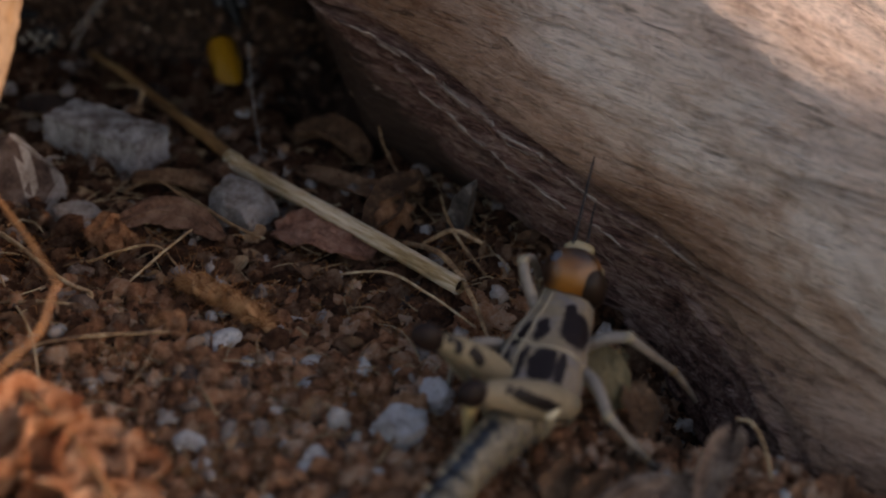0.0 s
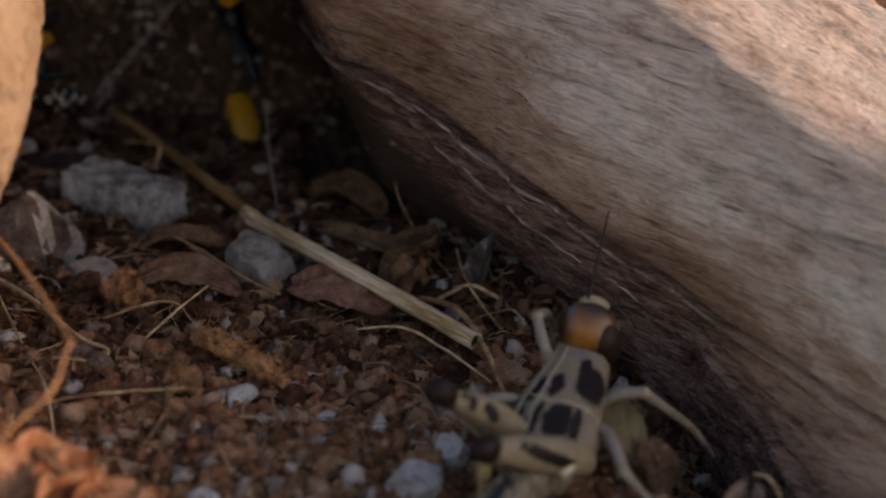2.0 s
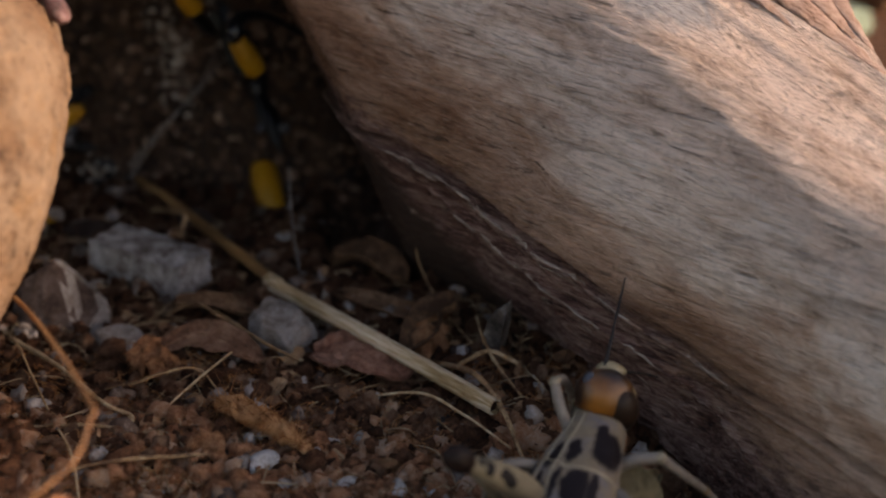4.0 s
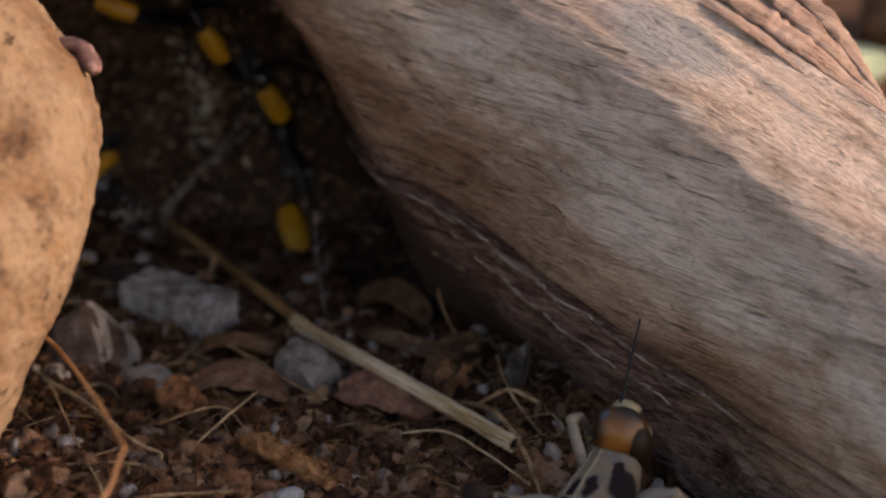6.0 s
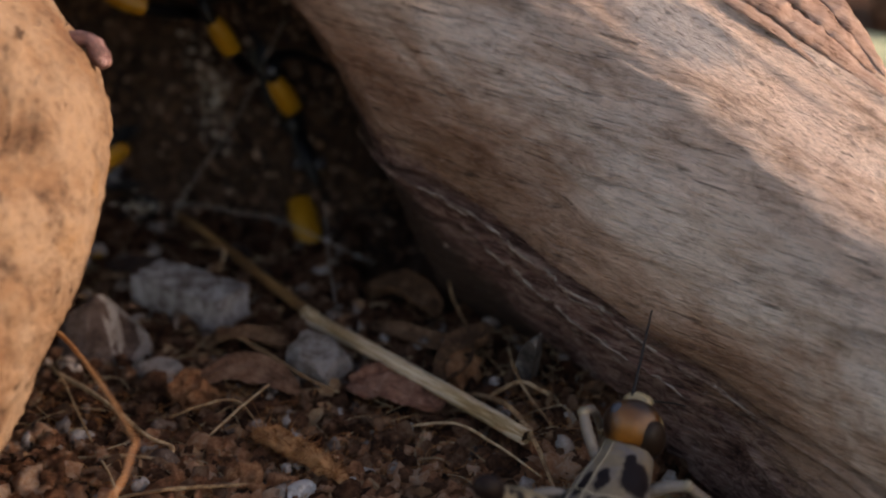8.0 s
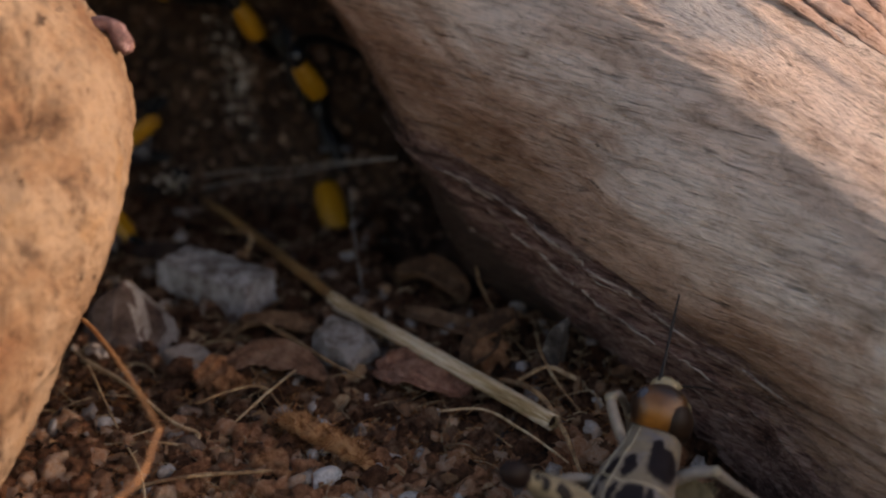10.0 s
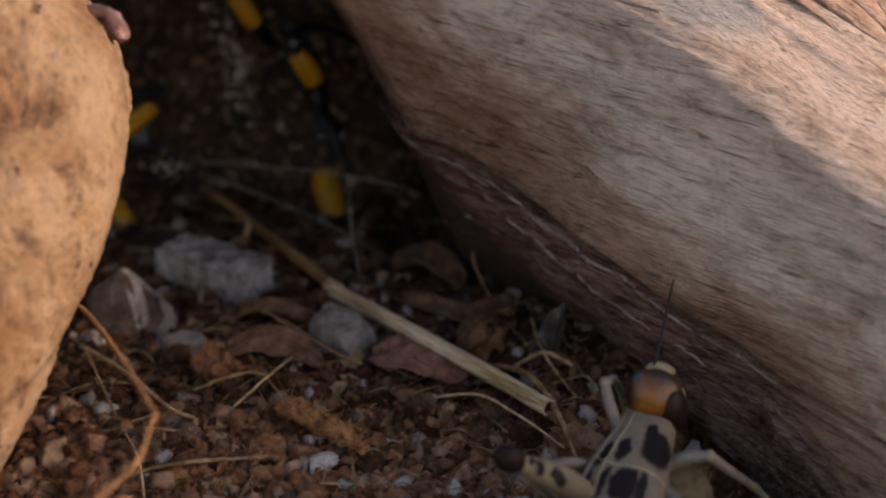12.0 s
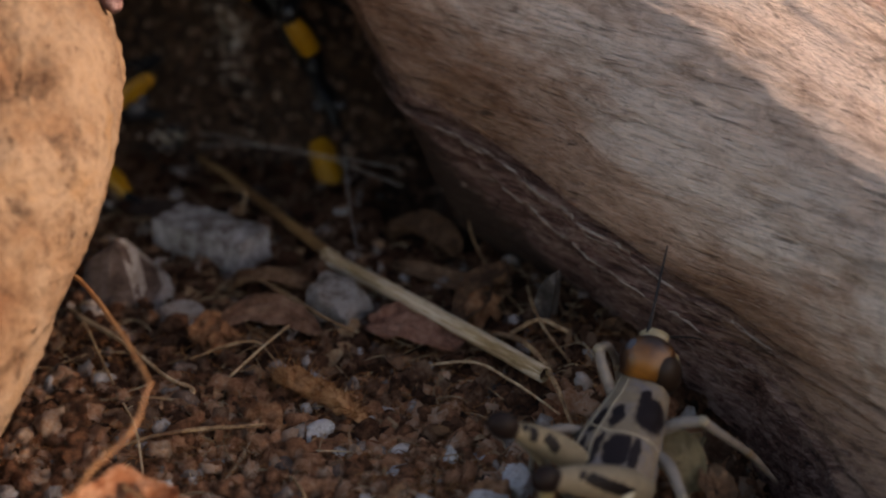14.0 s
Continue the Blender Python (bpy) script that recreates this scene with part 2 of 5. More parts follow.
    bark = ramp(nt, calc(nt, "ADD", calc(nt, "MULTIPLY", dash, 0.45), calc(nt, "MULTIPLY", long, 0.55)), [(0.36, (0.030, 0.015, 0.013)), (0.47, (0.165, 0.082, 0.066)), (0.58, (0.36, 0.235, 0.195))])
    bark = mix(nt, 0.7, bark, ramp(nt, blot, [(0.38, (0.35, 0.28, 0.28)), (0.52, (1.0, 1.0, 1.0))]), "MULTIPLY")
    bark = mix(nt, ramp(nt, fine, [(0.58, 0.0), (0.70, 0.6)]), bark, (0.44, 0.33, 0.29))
    # a small knot
    knot = nt.nodes.new("ShaderNodeMapping")
    knot.inputs["Location"].default_value = (-0.0015 / 0.0024, 0, -0.0129 / 0.0020)
    knot.inputs["Scale"].default_value = (1 / 0.0024, 0, 1 / 0.0020)
    nt.links.new(along, knot.inputs["Vector"])
    away = nt.nodes.new("ShaderNodeVectorMath")
    away.operation = "LENGTH"
    nt.links.new(knot.outputs[0], away.inputs[0])
    ring = ramp(nt, calc(nt, "ADD", calc(nt, "MULTIPLY", away.outputs["Value"], 0.5), calc(nt, "MULTIPLY", calc(nt, "SUBTRACT", blot, 0.5), 0.4)), [(0.0, 0.35), (0.30, 0.25), (0.40, 0.9), (0.47, 0.8), (0.58, 0.0)])
    base = mix(nt, calc(nt, "MULTIPLY", ring, 0.25), base, (0.14, 0.065, 0.035))
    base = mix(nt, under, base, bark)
    # dark brown along the broken end: its shade put into the wood's colour
    end_shade = calc(nt, "ADD", calc(nt, "ADD", sep.outputs[0], calc(nt, "MULTIPLY", sep.outputs[2], 1.75)), 0.0265)
    end_shade = calc(nt, "ADD", calc(nt, "MULTIPLY", end_shade, 110.0), calc(nt, "ADD", calc(nt, "MULTIPLY", calc(nt, "SUBTRACT", stain, 0.5), 1.8), calc(nt, "MULTIPLY", calc(nt, "SUBTRACT", blot, 0.5), 1.2)))
    base = mix(nt, ramp(nt, end_shade, [(0.10, 0.92), (0.75, 0.0)]), base, (0.050, 0.030, 0.022))
    geo = nt.nodes.new("ShaderNodeNewGeometry")
    worn = ramp(nt, geo.outputs["Pointiness"], [(0.545, 0.0), (0.62, 0.7)])
    base = mix(nt, calc(nt, "MULTIPLY", worn, ramp(nt, dash, [(0.38, 0.2), (0.5, 1.0)])), base, (0.46, 0.35, 0.29))
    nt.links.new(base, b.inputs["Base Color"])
    h = calc(nt, "ADD", calc(nt, "ADD", calc(nt, "MULTIPLY", dash, 0.7), calc(nt, "MULTIPLY", fine, 0.25)), calc(nt, "ADD", calc(nt, "MULTIPLY", long, 0.8), calc(nt, "MULTIPLY", blot, 0.5)))
    h = calc(nt, "ADD", h, calc(nt, "MULTIPLY", ramp(nt, crack, [(0.31, 0.0), (0.37, 1.0)]), 0.35))
    bump(nt, b, h, 0.0013)
    return m


def rock_material():
    m, nt, b = material("sandstone", 0.85, 0, 0.25)
    v = coords(nt)
    big = noise_tex(nt, v, 75, 6, 0.62, 0.2)
    mid = noise_tex(nt, coords(nt, (1, 1, 0.6)), 260, 7, 0.68, 0.15)
    small = noise_tex(nt, v, 1100, 6, 0.7)
    col = ramp(nt, big, [(0.30, (0.16, 0.066, 0.030)), (0.44, (0.24, 0.134, 0.074)), (0.56, (0.31, 0.200, 0.128)), (0.68, (0.27, 0.142, 0.063)), (0.8, (0.20, 0.104, 0.052))])
    col = mix(nt, 0.7, col, ramp(nt, mid, [(0.36, (0.22, 0.16, 0.13)), (0.47, (0.9, 0.88, 0.86)), (0.66, (1.0, 1.0, 1.0))]), "MULTIPLY")
    col = mix(nt, 0.5, col, ramp(nt, small, [(0.36, 0.5), (0.52, 1.0)]), "MULTIPLY")
    pits = noise_tex(nt, coords(nt, (1, 1, 0.7)), 520, 5, 0.65, 0.0)
    dk = ramp(nt, pits, [(0.30, 1.0), (0.37, 0.0)])
    col = mix(nt, calc(nt, "MULTIPLY", dk, 0.8), col, (0.07, 0.035, 0.02))
    nt.links.new(col, b.inputs["Base Color"])
    h = calc(nt, "SUBTRACT", calc(nt, "ADD", calc(nt, "ADD", calc(nt, "MULTIPLY", big, 1.2), calc(nt, "MULTIPLY", mid, 0.9)), calc(nt, "MULTIPLY", small, 0.25)), calc(nt, "MULTIPLY", dk, 0.4))
    bump(nt, b, h, 0.0014)
    return m


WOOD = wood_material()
ROCK = rock_material()


def chitin(name, color, rough=0.3, spots=(), dark=(0.012, 0.010, 0.012), blur=0.25, speck=0.0, warp=0.0004, spec=0.5, glaze=None, on_grid=False):
    """Insect cuticle with dark spots: each spot is a centre and radii in millimetres in the part's space, or in steps of its grid."""
    m, nt, b = material(name, rough, 0, spec)
    v = coords(nt)
    tone = noise_tex(nt, v, 900, 5)
    if glaze:
        color = mix(nt, ramp(nt, noise_tex(nt, v, 260, 4, 0.6, 1.0), [(0.45, 0.0), (0.60, 0.8)]), color, glaze)
    col = mix(nt, 0.55, color, ramp(nt, tone, [(0.3, 0.55), (0.6, 1.0)]), "MULTIPLY")
    mask = None
    if spots:
        wob = nt.nodes.new("ShaderNodeTexNoise")
        wob.inputs["Scale"].default_value = 900
        nt.links.new(v, wob.inputs["Vector"])
        off = nt.nodes.new("ShaderNodeVectorMath")
        off.operation = "MULTIPLY_ADD"
        nt.links.new(wob.outputs["Color"], off.inputs[0])
        off.inputs[1].default_value = (warp * 2,) * 3
        place = v
        if on_grid:
            place = nt.nodes.new("ShaderNodeUVMap").outputs["UV"]
        nt.links.new(place, off.inputs[2])
        for (cx, cy, cz), (rx, ry, rz) in spots:
            mp = nt.nodes.new("ShaderNodeMapping")
            mp.inputs["Location"].default_value = (-(cx * 0.001 + warp) / (rx * 0.001), -(cy * 0.001 + warp) / (ry * 0.001), -(cz * 0.001 + warp) / (rz * 0.001))
            mp.inputs["Scale"].default_value = (1000 / rx, 1000 / ry, 1000 / rz)
            nt.links.new(off.outputs[0], mp.inputs["Vector"])
            ln = nt.nodes.new("ShaderNodeVectorMath")
            ln.operation = "LENGTH"
            nt.links.new(mp.outputs[0], ln.inputs[0])
            one = ramp(nt, ln.outputs["Value"], [(1 - blur, 1.0), (1.0, 0.0)])
            mask = one if mask is None else calc(nt, "MAXIMUM", mask, one)
    if speck:
        s = noise_tex(nt, v, speck, 2, 0.4)
        one = ramp(nt, s, [(0.52, 0.0), (0.58, 0.9)])
        mask = one if mask is None else calc(nt, "MAXIMUM", mask, one)
    if mask is not None:
        col = mix(nt, mask, col, dark)
    nt.links.new(col, b.inputs["Base Color"])
    bump(nt, b, noise_tex(nt, v, 2500, 4), 0.00005, 0.6)
    return m


CREAM = chitin("cream_cuticle", (0.23, 0.18, 0.12), 0.45)
PALE_LEG = chitin("pale_leg", (0.185, 0.145, 0.118), 0.45, glaze=(0.115, 0.078, 0.058))
KEEL = chitin("pale_keel", (0.38, 0.30, 0.20), 0.45)
BLACK = chitin("black_cuticle", (0.012, 0.008, 0.008), 0.42, spec=0.2)
BLACK_BUG = chitin("glossy_black", (0.006, 0.006, 0.008), 0.32, spec=0.22)
DUST = simple("pale_dust", [(0.2, (0.28, 0.20, 0.155)), (0.5, (0.56, 0.46, 0.385)), (0.8, (0.76, 0.69, 0.62))], 600, 0.8, 0.0002, 0.3, per_island=0.6)
KNEE = chitin("dark_knee", (0.014, 0.008, 0.007), 0.4, spec=0.1)
AMBER = chitin("amber_band", (0.43, 0.20, 0.010), 0.4)
EYE_DARK = chitin("black_eye", (0.020, 0.010, 0.006), 0.45, spec=0.2)
EYE_BLUE = chitin("dark_eye", (0.045, 0.045, 0.055), 0.16)
WET_BLACK = chitin("wet_black", (0.02, 0.022, 0.028), 0.14, spec=0.6)
ANTENNA = chitin("grey_antenna", (0.018, 0.014, 0.014), 0.5, spec=0.2)
JOINT = chitin("brown_joint", (0.16, 0.095, 0.045), 0.5)
FEELER = chitin("pale_feeler", (0.34, 0.31, 0.29), 0.4)


# ---- mesh helpers (all sizes in millimetres) ----
def V(x, y, z):
    return Vector((x, y, z)) * 0.001


def mesh_of(name, bm, mats, smooth=True):
    me = bpy.data.meshes.new(name)
    bm.normal_update()
    bm.to_mesh(me)
    bm.free()
    for mt in (mats if isinstance(mats, (list, tuple)) else [mats]):
        me.materials.append(mt)
    if smooth:
        me.polygons.foreach_set("use_smooth", [True] * len(me.polygons))
    return me


def thing(name, origin, label, category, group="", kind=""):
    e = new(name)
    e.empty_display_size = 0.005
    e.location = V(*origin)
    return tagged(e, label, category, group, kind)


def part(name, bm, mat, parent, label="", smooth=True, at=None):
    """One mesh under a thing. The bmesh is in world millimetres unless at is given (then it is in the part's own space)."""
    root, off = parent, Vector((0, 0, 0))
    while root is not None:
        off = off + root.location
        root = root.parent
    bmesh.ops.scale(bm, vec=(0.001,) * 3, verts=bm.verts)
    if at is None:
        bmesh.ops.translate(bm, vec=-off, verts=bm.verts)
    ob = new(name, mesh_of(name, bm, mat, smooth))
    ob.parent = parent
    if at is not None:
        ob.location = V(*at) - off
    return tagged(ob, label)


def single(name, bm, mat, label, category, group="", kind="", smooth=True, origin=(0, 0, 0)):
    bmesh.ops.translate(bm, vec=-Vector(origin), verts=bm.verts)
    bmesh.ops.scale(bm, vec=(0.001,) * 3, verts=bm.verts)
    ob = new(name, mesh_of(name, bm, mat, smooth))
    ob.location = V(*origin)
    return tagged(ob, label, category, group, kind)


def spline(pts, n):
    """Catmull-Rom through the points (tuples of any width)."""
    p = [np.array(q, float) for q in pts]
    p = [2 * p[0] - p[1]] + p + [2 * p[-1] - p[-2]]
    out = []
    for i in range(1, len(p) - 2):
        for k in range(n):
            t = k / n
            a, b, c, d = p[i - 1:i + 3]
            out.append(0.5 * (2 * b + (c - a) * t + (2 * a - 5 * b + 4 * c - d) * t * t + (3 * b - a - 3 * c + d) * t ** 3))
    out.append(p[-2])
    return out


def tube(bm, pts, sides=10, steps=6, flat=1.0, up=(0, 0, 1), rough=0.0, seed=0, caps=True):
    """A tapered tube through (x, y, z, radius) points. flat: the ratio of its thickness along up to its width."""
    rows = spline(pts, steps)
    rings = []
    upv = Vector(up)
    for i, r in enumerate(rows):
        a = Vector(rows[max(0, i - 1)][:3])
        b = Vector(rows[min(len(rows) - 1, i + 1)][:3])
        t = (b - a).normalized()
        side = t.cross(upv)
        if side.length < 1e-4:
            side = t.cross(Vector((1, 0, 0)))
        side.normalize()
        n = side.cross(t).normalized()
        ring = []
        for k in range(sides):
            w = 2 * math.pi * k / sides
            rad = max(r[3], 0.001)
            p = Vector(r[:3]) + side * math.cos(w) * rad + n * math.sin(w) * rad * flat
            if rough:
                q = noise.noise_vector(p * 0.9 + Vector((seed * 7.1, 0, 0)))
                p += q * rough * rad
            ring.append(bm.verts.new(p))
        rings.append(ring)
    for r0, r1 in zip(rings, rings[1:]):
        for k in range(sides):
            bm.faces.new((r0[k], r0[(k + 1) % sides], r1[(k + 1) % sides], r1[k]))
    if caps:
        bm.faces.new(rings[0][::-1])
        bm.faces.new(rings[-1])
    return bm


def ball(bm, c, r, turn=None, sub=3):
    """An ellipsoid with centre c and radii r, turned by a matrix."""
    made = bmesh.ops.create_icosphere(bm, subdivisions=sub, radius=1.0)["verts"]
    m = Matrix.Translation(Vector(c)) @ (turn.to_4x4() if turn is not None else Matrix()) @ Matrix.Diagonal((*r, 1))
    bmesh.ops.transform(bm, matrix=m, verts=made)
    return made


def basis(forward, up=(0, 0, 1)):
    """A turn whose x runs along forward and whose z is near up."""
    x = Vector(forward).normalized()
    y = Vector(up).cross(x).normalized()
    z = x.cross(y)
    return Matrix((x, y, z)).transposed()


def rubble(sub, seed, cuts=10, low=0.42, rough=0.08):
    """A unit stone: a sphere cut by random planes, with small knocks."""
    rnd = random.Random(seed)
    bm = bmesh.new()
    bmesh.ops.create_icosphere(bm, subdivisions=sub, radius=1.0)
    planes = []
    for _ in range(cuts):
        n = Vector((rnd.gauss(0, 1), rnd.gauss(0, 1), rnd.gauss(0, 1))).normalized()
        planes.append((n, rnd.uniform(low, 0.78)))
    for v in bm.verts:
        for n, d in planes:
            over = v.co.dot(n) - d
            if over > 0:
                v.co -= n * over
        v.co += noise.noise_vector(v.co * 2.3 + Vector((seed * 3.7, 0, 0))) * rough
        v.co += noise.noise_vector(v.co * 7 + Vector((seed * 1.7, 0, 9))) * rough * 0.35
    span = [max(abs(v.co[i]) for v in bm.verts) for i in range(3)]
    for v in bm.verts:
        v.co = Vector([v.co[i] / span[i] for i in range(3)])
    return bm


def step(a, b, x):
    t = min(1.0, max(0.0, (x - a) / (b - a)))
    return t * t * (3 - 2 * t)


def relief(x, y):
    """Height of the soil in millimetres."""
    p = Vector((x, y, 0))
    z = noise.fractal(p * 0.045, 1.0, 2.0, 3) * 1.1 + noise.fractal(p * 0.3 + Vector((9, 3, 0)), 0.9, 2.0, 4) * 0.55
    # soil lowered beside the log to fit the camera's view
    q = -((x - 34.5) * 0.6198 + (y - 187.3) * 0.7848)
    s = (x - 34.5) * 0.763 - (y - 187.3) * 0.6025
    if -20 < s < 120 and q < 50:
        t = min(1.0, max(0.0, (49 - q) / 9)) * min(1.0, max(0.0, (s - 6) / 26)) * min(1.0, (120 - s) / 30)
        z -= 13 * t * t * (3 - 2 * t)
    # a pit added under the log's end to darken the hollow, and a small hole beside the log
    d = math.hypot((x - 4) / 15, (y - 195.5) / 17)
    z -= 24 * step(1.02, 0.6, d)
    d = math.hypot((x - 33.0) / 6.5, (y - 130.0) / 8.0)
    z -= 12 * step(1.0, 0.3, d)
    near = max(0.0, 1 - (max(abs(x), abs(y - 160)) / 260) ** 2)
    return z * near - 0.6


# ---- ground ----
def graded(lo, hi, step, far):
    a = list(np.arange(lo, hi + step * 0.5, step))
    d, left, right = step, [], []
    p, q = lo, hi
    while d < far:
        d *= 1.45
        p -= d
        q += d
        left.append(p)
        right.append(q)
    return left[::-1] + a + right


def build_ground():
    xs, ys = graded(-75, 75, 0.75, 400000), graded(70, 225, 0.75, 400000)
    verts = [(x * 0.001, y * 0.001, relief(x, y) * 0.001) for y in ys for x in xs]
    w = len(xs)
    faces = [(j * w + i, j * w + i + 1, (j + 1) * w + i + 1, (j + 1) * w + i) for j in range(len(ys) - 1) for i in range(w - 1)]
    me = bpy.data.meshes.new("ground")
    me.from_pydata(verts, [], faces)
    me.materials.append(SOIL)
    me.polygons.foreach_set("use_smooth", [True] * len(me.polygons))
    tagged(new("ground", me), "reddish brown crumbly soil mixed with grit", "ground", kind="structure")


build_ground()

# ---- bank behind the hollow, with an unseen lip added to shade it ----
LIP = [(192, -6), (204, -1), (210, 8), (214, 18), (214, 28), (204, 37), (190, 43), (175, 46.5), (173, 50), (187, 56), (215, 60), (250, 58), (300, 40), (350, 10), (370, -6)]


def bank_point(u, x):
    i = min(int(u), len(LIP) - 2)
    t = u - i
    y = LIP[i][0] * (1 - t) + LIP[i + 1][0] * t
    z = LIP[i][1] * (1 - t) + LIP[i + 1][1] * t
    k = max(0.0, (x + 20) / 40)
    y += 14 * k * k * (1 if u < 8 else 0.3) + 3 * math.sin(x * 0.11)
    edge = min(1.0, max(0.0, (x + 150) / 40)) * min(1.0, max(0.0, (70 - x) / 35))
    z = -6 + (z + 6) * edge
    n = noise.noise_vector(Vector((x, y, z)) * 0.12) * 2.4 + noise.noise_vector(Vector((x, y, z)) * 0.5) * 0.8
    return Vector((x, y, z)) + n


def build_bank():
    bm = bmesh.new()
    us = [i * 0.06 for i in range(int((len(LIP) - 1) / 0.06) + 1)]
    xs = list(np.arange(-150, 70.1, 1.0))
    grid = [[bm.verts.new(bank_point(u, x)) for x in xs] for u in us]
    for r0, r1 in zip(grid, grid[1:]):
        for i in range(len(xs) - 1):
            bm.faces.new((r0[i], r0[i + 1], r1[i + 1], r1[i]))
    single("soil_bank", bm, BANK, "dark earth bank, its unseen lip added to shade the hollow", "earth bank", kind="structure")


build_bank()

# ---- the log ----
A0 = Vector((34.5, 187.3, 15.7))
AX = Matrix(((0.76288, 0.61978, 0.18409), (-0.60248, 0.78478, -0.14539), (-0.23458, 0.0, 0.97210)))
LOG_R = 36.0


def edge_wood(s):
    """Degrees at which the bare wood ends above the strip of bark."""
    return np.interp(s, (-24, -21, -16.4, -11.4, -5.9, 2.1, 7.1, 12.3, 23, 29, 38, 60), (2, 3.1, 5.6, 5.8, 5.2, 3.8, 3.7, 2.6, 2.2, 0.8, 0.9, 0.4)) + 0.35 * noise.noise(Vector((s * 1.1, 4, 0)))


def edge_bark(s):
    """Degrees of the upper lip of the bark."""
    return np.interp(s, (-23, -18, -12, -6.6, -2.1, 4.6, 9.4, 16.1, 23.1, 29.4, 37.7, 60), (1, 2.1, 2.9, 3.0, 1.7, 1.3, 1.6, 0.1, 0.4, -0.9, -0.6, -1.2)) + 0.30 * noise.noise(Vector((s * 0.9, 8, 0)))


def edge_low(s):
    """Degrees of the second lip of the bark."""
    return np.interp(s, (-20, -7.9, -2.8, 3.5, 11.2, 24.6, 33.4, 60), (-0.5, -2.5, -4.3, -4.6, -5.1, -6.2, -9.5, -14)) + 0.45 * noise.noise(Vector((s * 0.7, 12, 0)))


def log_point(s, deg):
    """A point of the log's skin in its own space: s along it, deg from the side that faces the hollow (90 is the top)."""
    n1 = noise.fractal(Vector((s * 0.03, deg * 0.02, 0)), 1, 2, 3)
    n2 = noise.fractal(Vector((s * 0.07, deg * 0.25, 5)), 0.8, 2, 4)
    n3 = noise.fractal(Vector((s * 0.12, deg * 0.9, 15)), 0.6, 2, 3)
    r = LOG_R + 0.9 * n1 + 0.22 * n2 - 0.30 * max(0.0, n3 - 0.12)
    # shoulder flattened to catch the sun, and top cut to fit the outline in the camera's view
    if 20 < deg < 175:
        p1 = (26.8 + 5.0 * step(40, -8, s)) / max(0.2, math.cos(radians(deg - 76))) if deg < 150 else 99.0
        p2 = (min(22.0, max(12.5, 20.5 - 0.55 * (s - 10.5))) + 12.5 * step(55, 100, s)) / max(0.2, math.cos(radians(deg - 128))) if deg > 52 else 99.0
        cut = min(p1, p2)
        k = step(-5.0, 4.0, r - cut)
        r = r * (1 - k) + (cut + 0.9 * n1 + 0.22 * n2) * k
    # strips of bark along the upper edge
    if 46 < deg < 66:
        r += 0.45 * step(46, 50, deg) * max(0.0, math.sin((deg - 46) * 0.75 + 0.05 * s + 2.5 * n1)) * step(66, 63, deg) * step(-15, 10, s)
    turn = deg if deg <= 180 else deg - 360
    end = np.interp(turn, (-180, -130, -90, -30, -25.6, -14.5, -2.8, 2.8, 10.4, 16.6, 22, 40, 60, 180), (-46, -36, -26, -25, -26.0, -28.0, -28.8, -28.4, -33.1, -40.0, -49, -62, -66, -46)) + 1.6 * noise.noise(Vector((turn * 0.12, 2, 1))) + 0.8 * noise.noise(Vector((turn * 0.5, 6, 1)))
    if deg < 40:
        # a groove between wood and bark, the bark's two lips, and the hollow below them
        ew, eb, el = edge_wood(s), edge_bark(s), edge_low(s)
        r -= 2.0 * step(ew + 0.2, ew - 0.9, deg)
        r += 1.7 * step(eb + 0.5, eb - 0.1, deg) + 0.35 * math.exp(-((deg - eb + 0.3) / 0.5) ** 2)
        r -= 0.8 * step(eb - 0.5, eb - 2.6, deg)
        r += 0.7 * math.exp(-((deg - el - 0.2) / 0.6) ** 2) * step(-16, -6, s)
        r -= 1.8 * step(el, el - 1.6, deg) * step(-18, -6, s) * step(34, 12, s)
        rough = noise.fractal(Vector((s * 0.25, deg * 0.7, 9)), 0.7, 2, 4)
        r += 0.45 * rough * step(ew, ew - 3, deg)
        if deg > -90:
            r -= 0.8 * step(eb - 1.0, eb - 12, deg) * step(16, -8, s)
            r -= 3.0 * step(end + 15, end - 1, s) * step(eb - 1, eb - 9, deg)
    if -60 < deg < 0:
        r += step(-8, -40, deg) * (5.0 * step(0, 40, s) - 2.0)
    # foot widened over the soil to fit its outline in the camera's view
    if -100 < deg < 8:
        r += np.interp(s, (28, 34, 40, 44, 50, 60, 100), (0, 2, 5, 7, 10, 12, 12)) * step(3, -13, deg)
    # broken end
    r *= 1 - 0.13 * step(end + 9, end - 3, s) - 0.83 * step(end - 1, end - 8, s)
    # its unseen right end is raised and swollen to block the sun from the soil
    past = max(0.0, s - 52) ** 2 / (max(0.0, s - 52) + 14)
    r *= 1 + 0.004 * past
    w = radians(deg)
    return Vector((s, -r * math.cos(w), r * math.sin(w) + (0.82 - 0.104) * past))


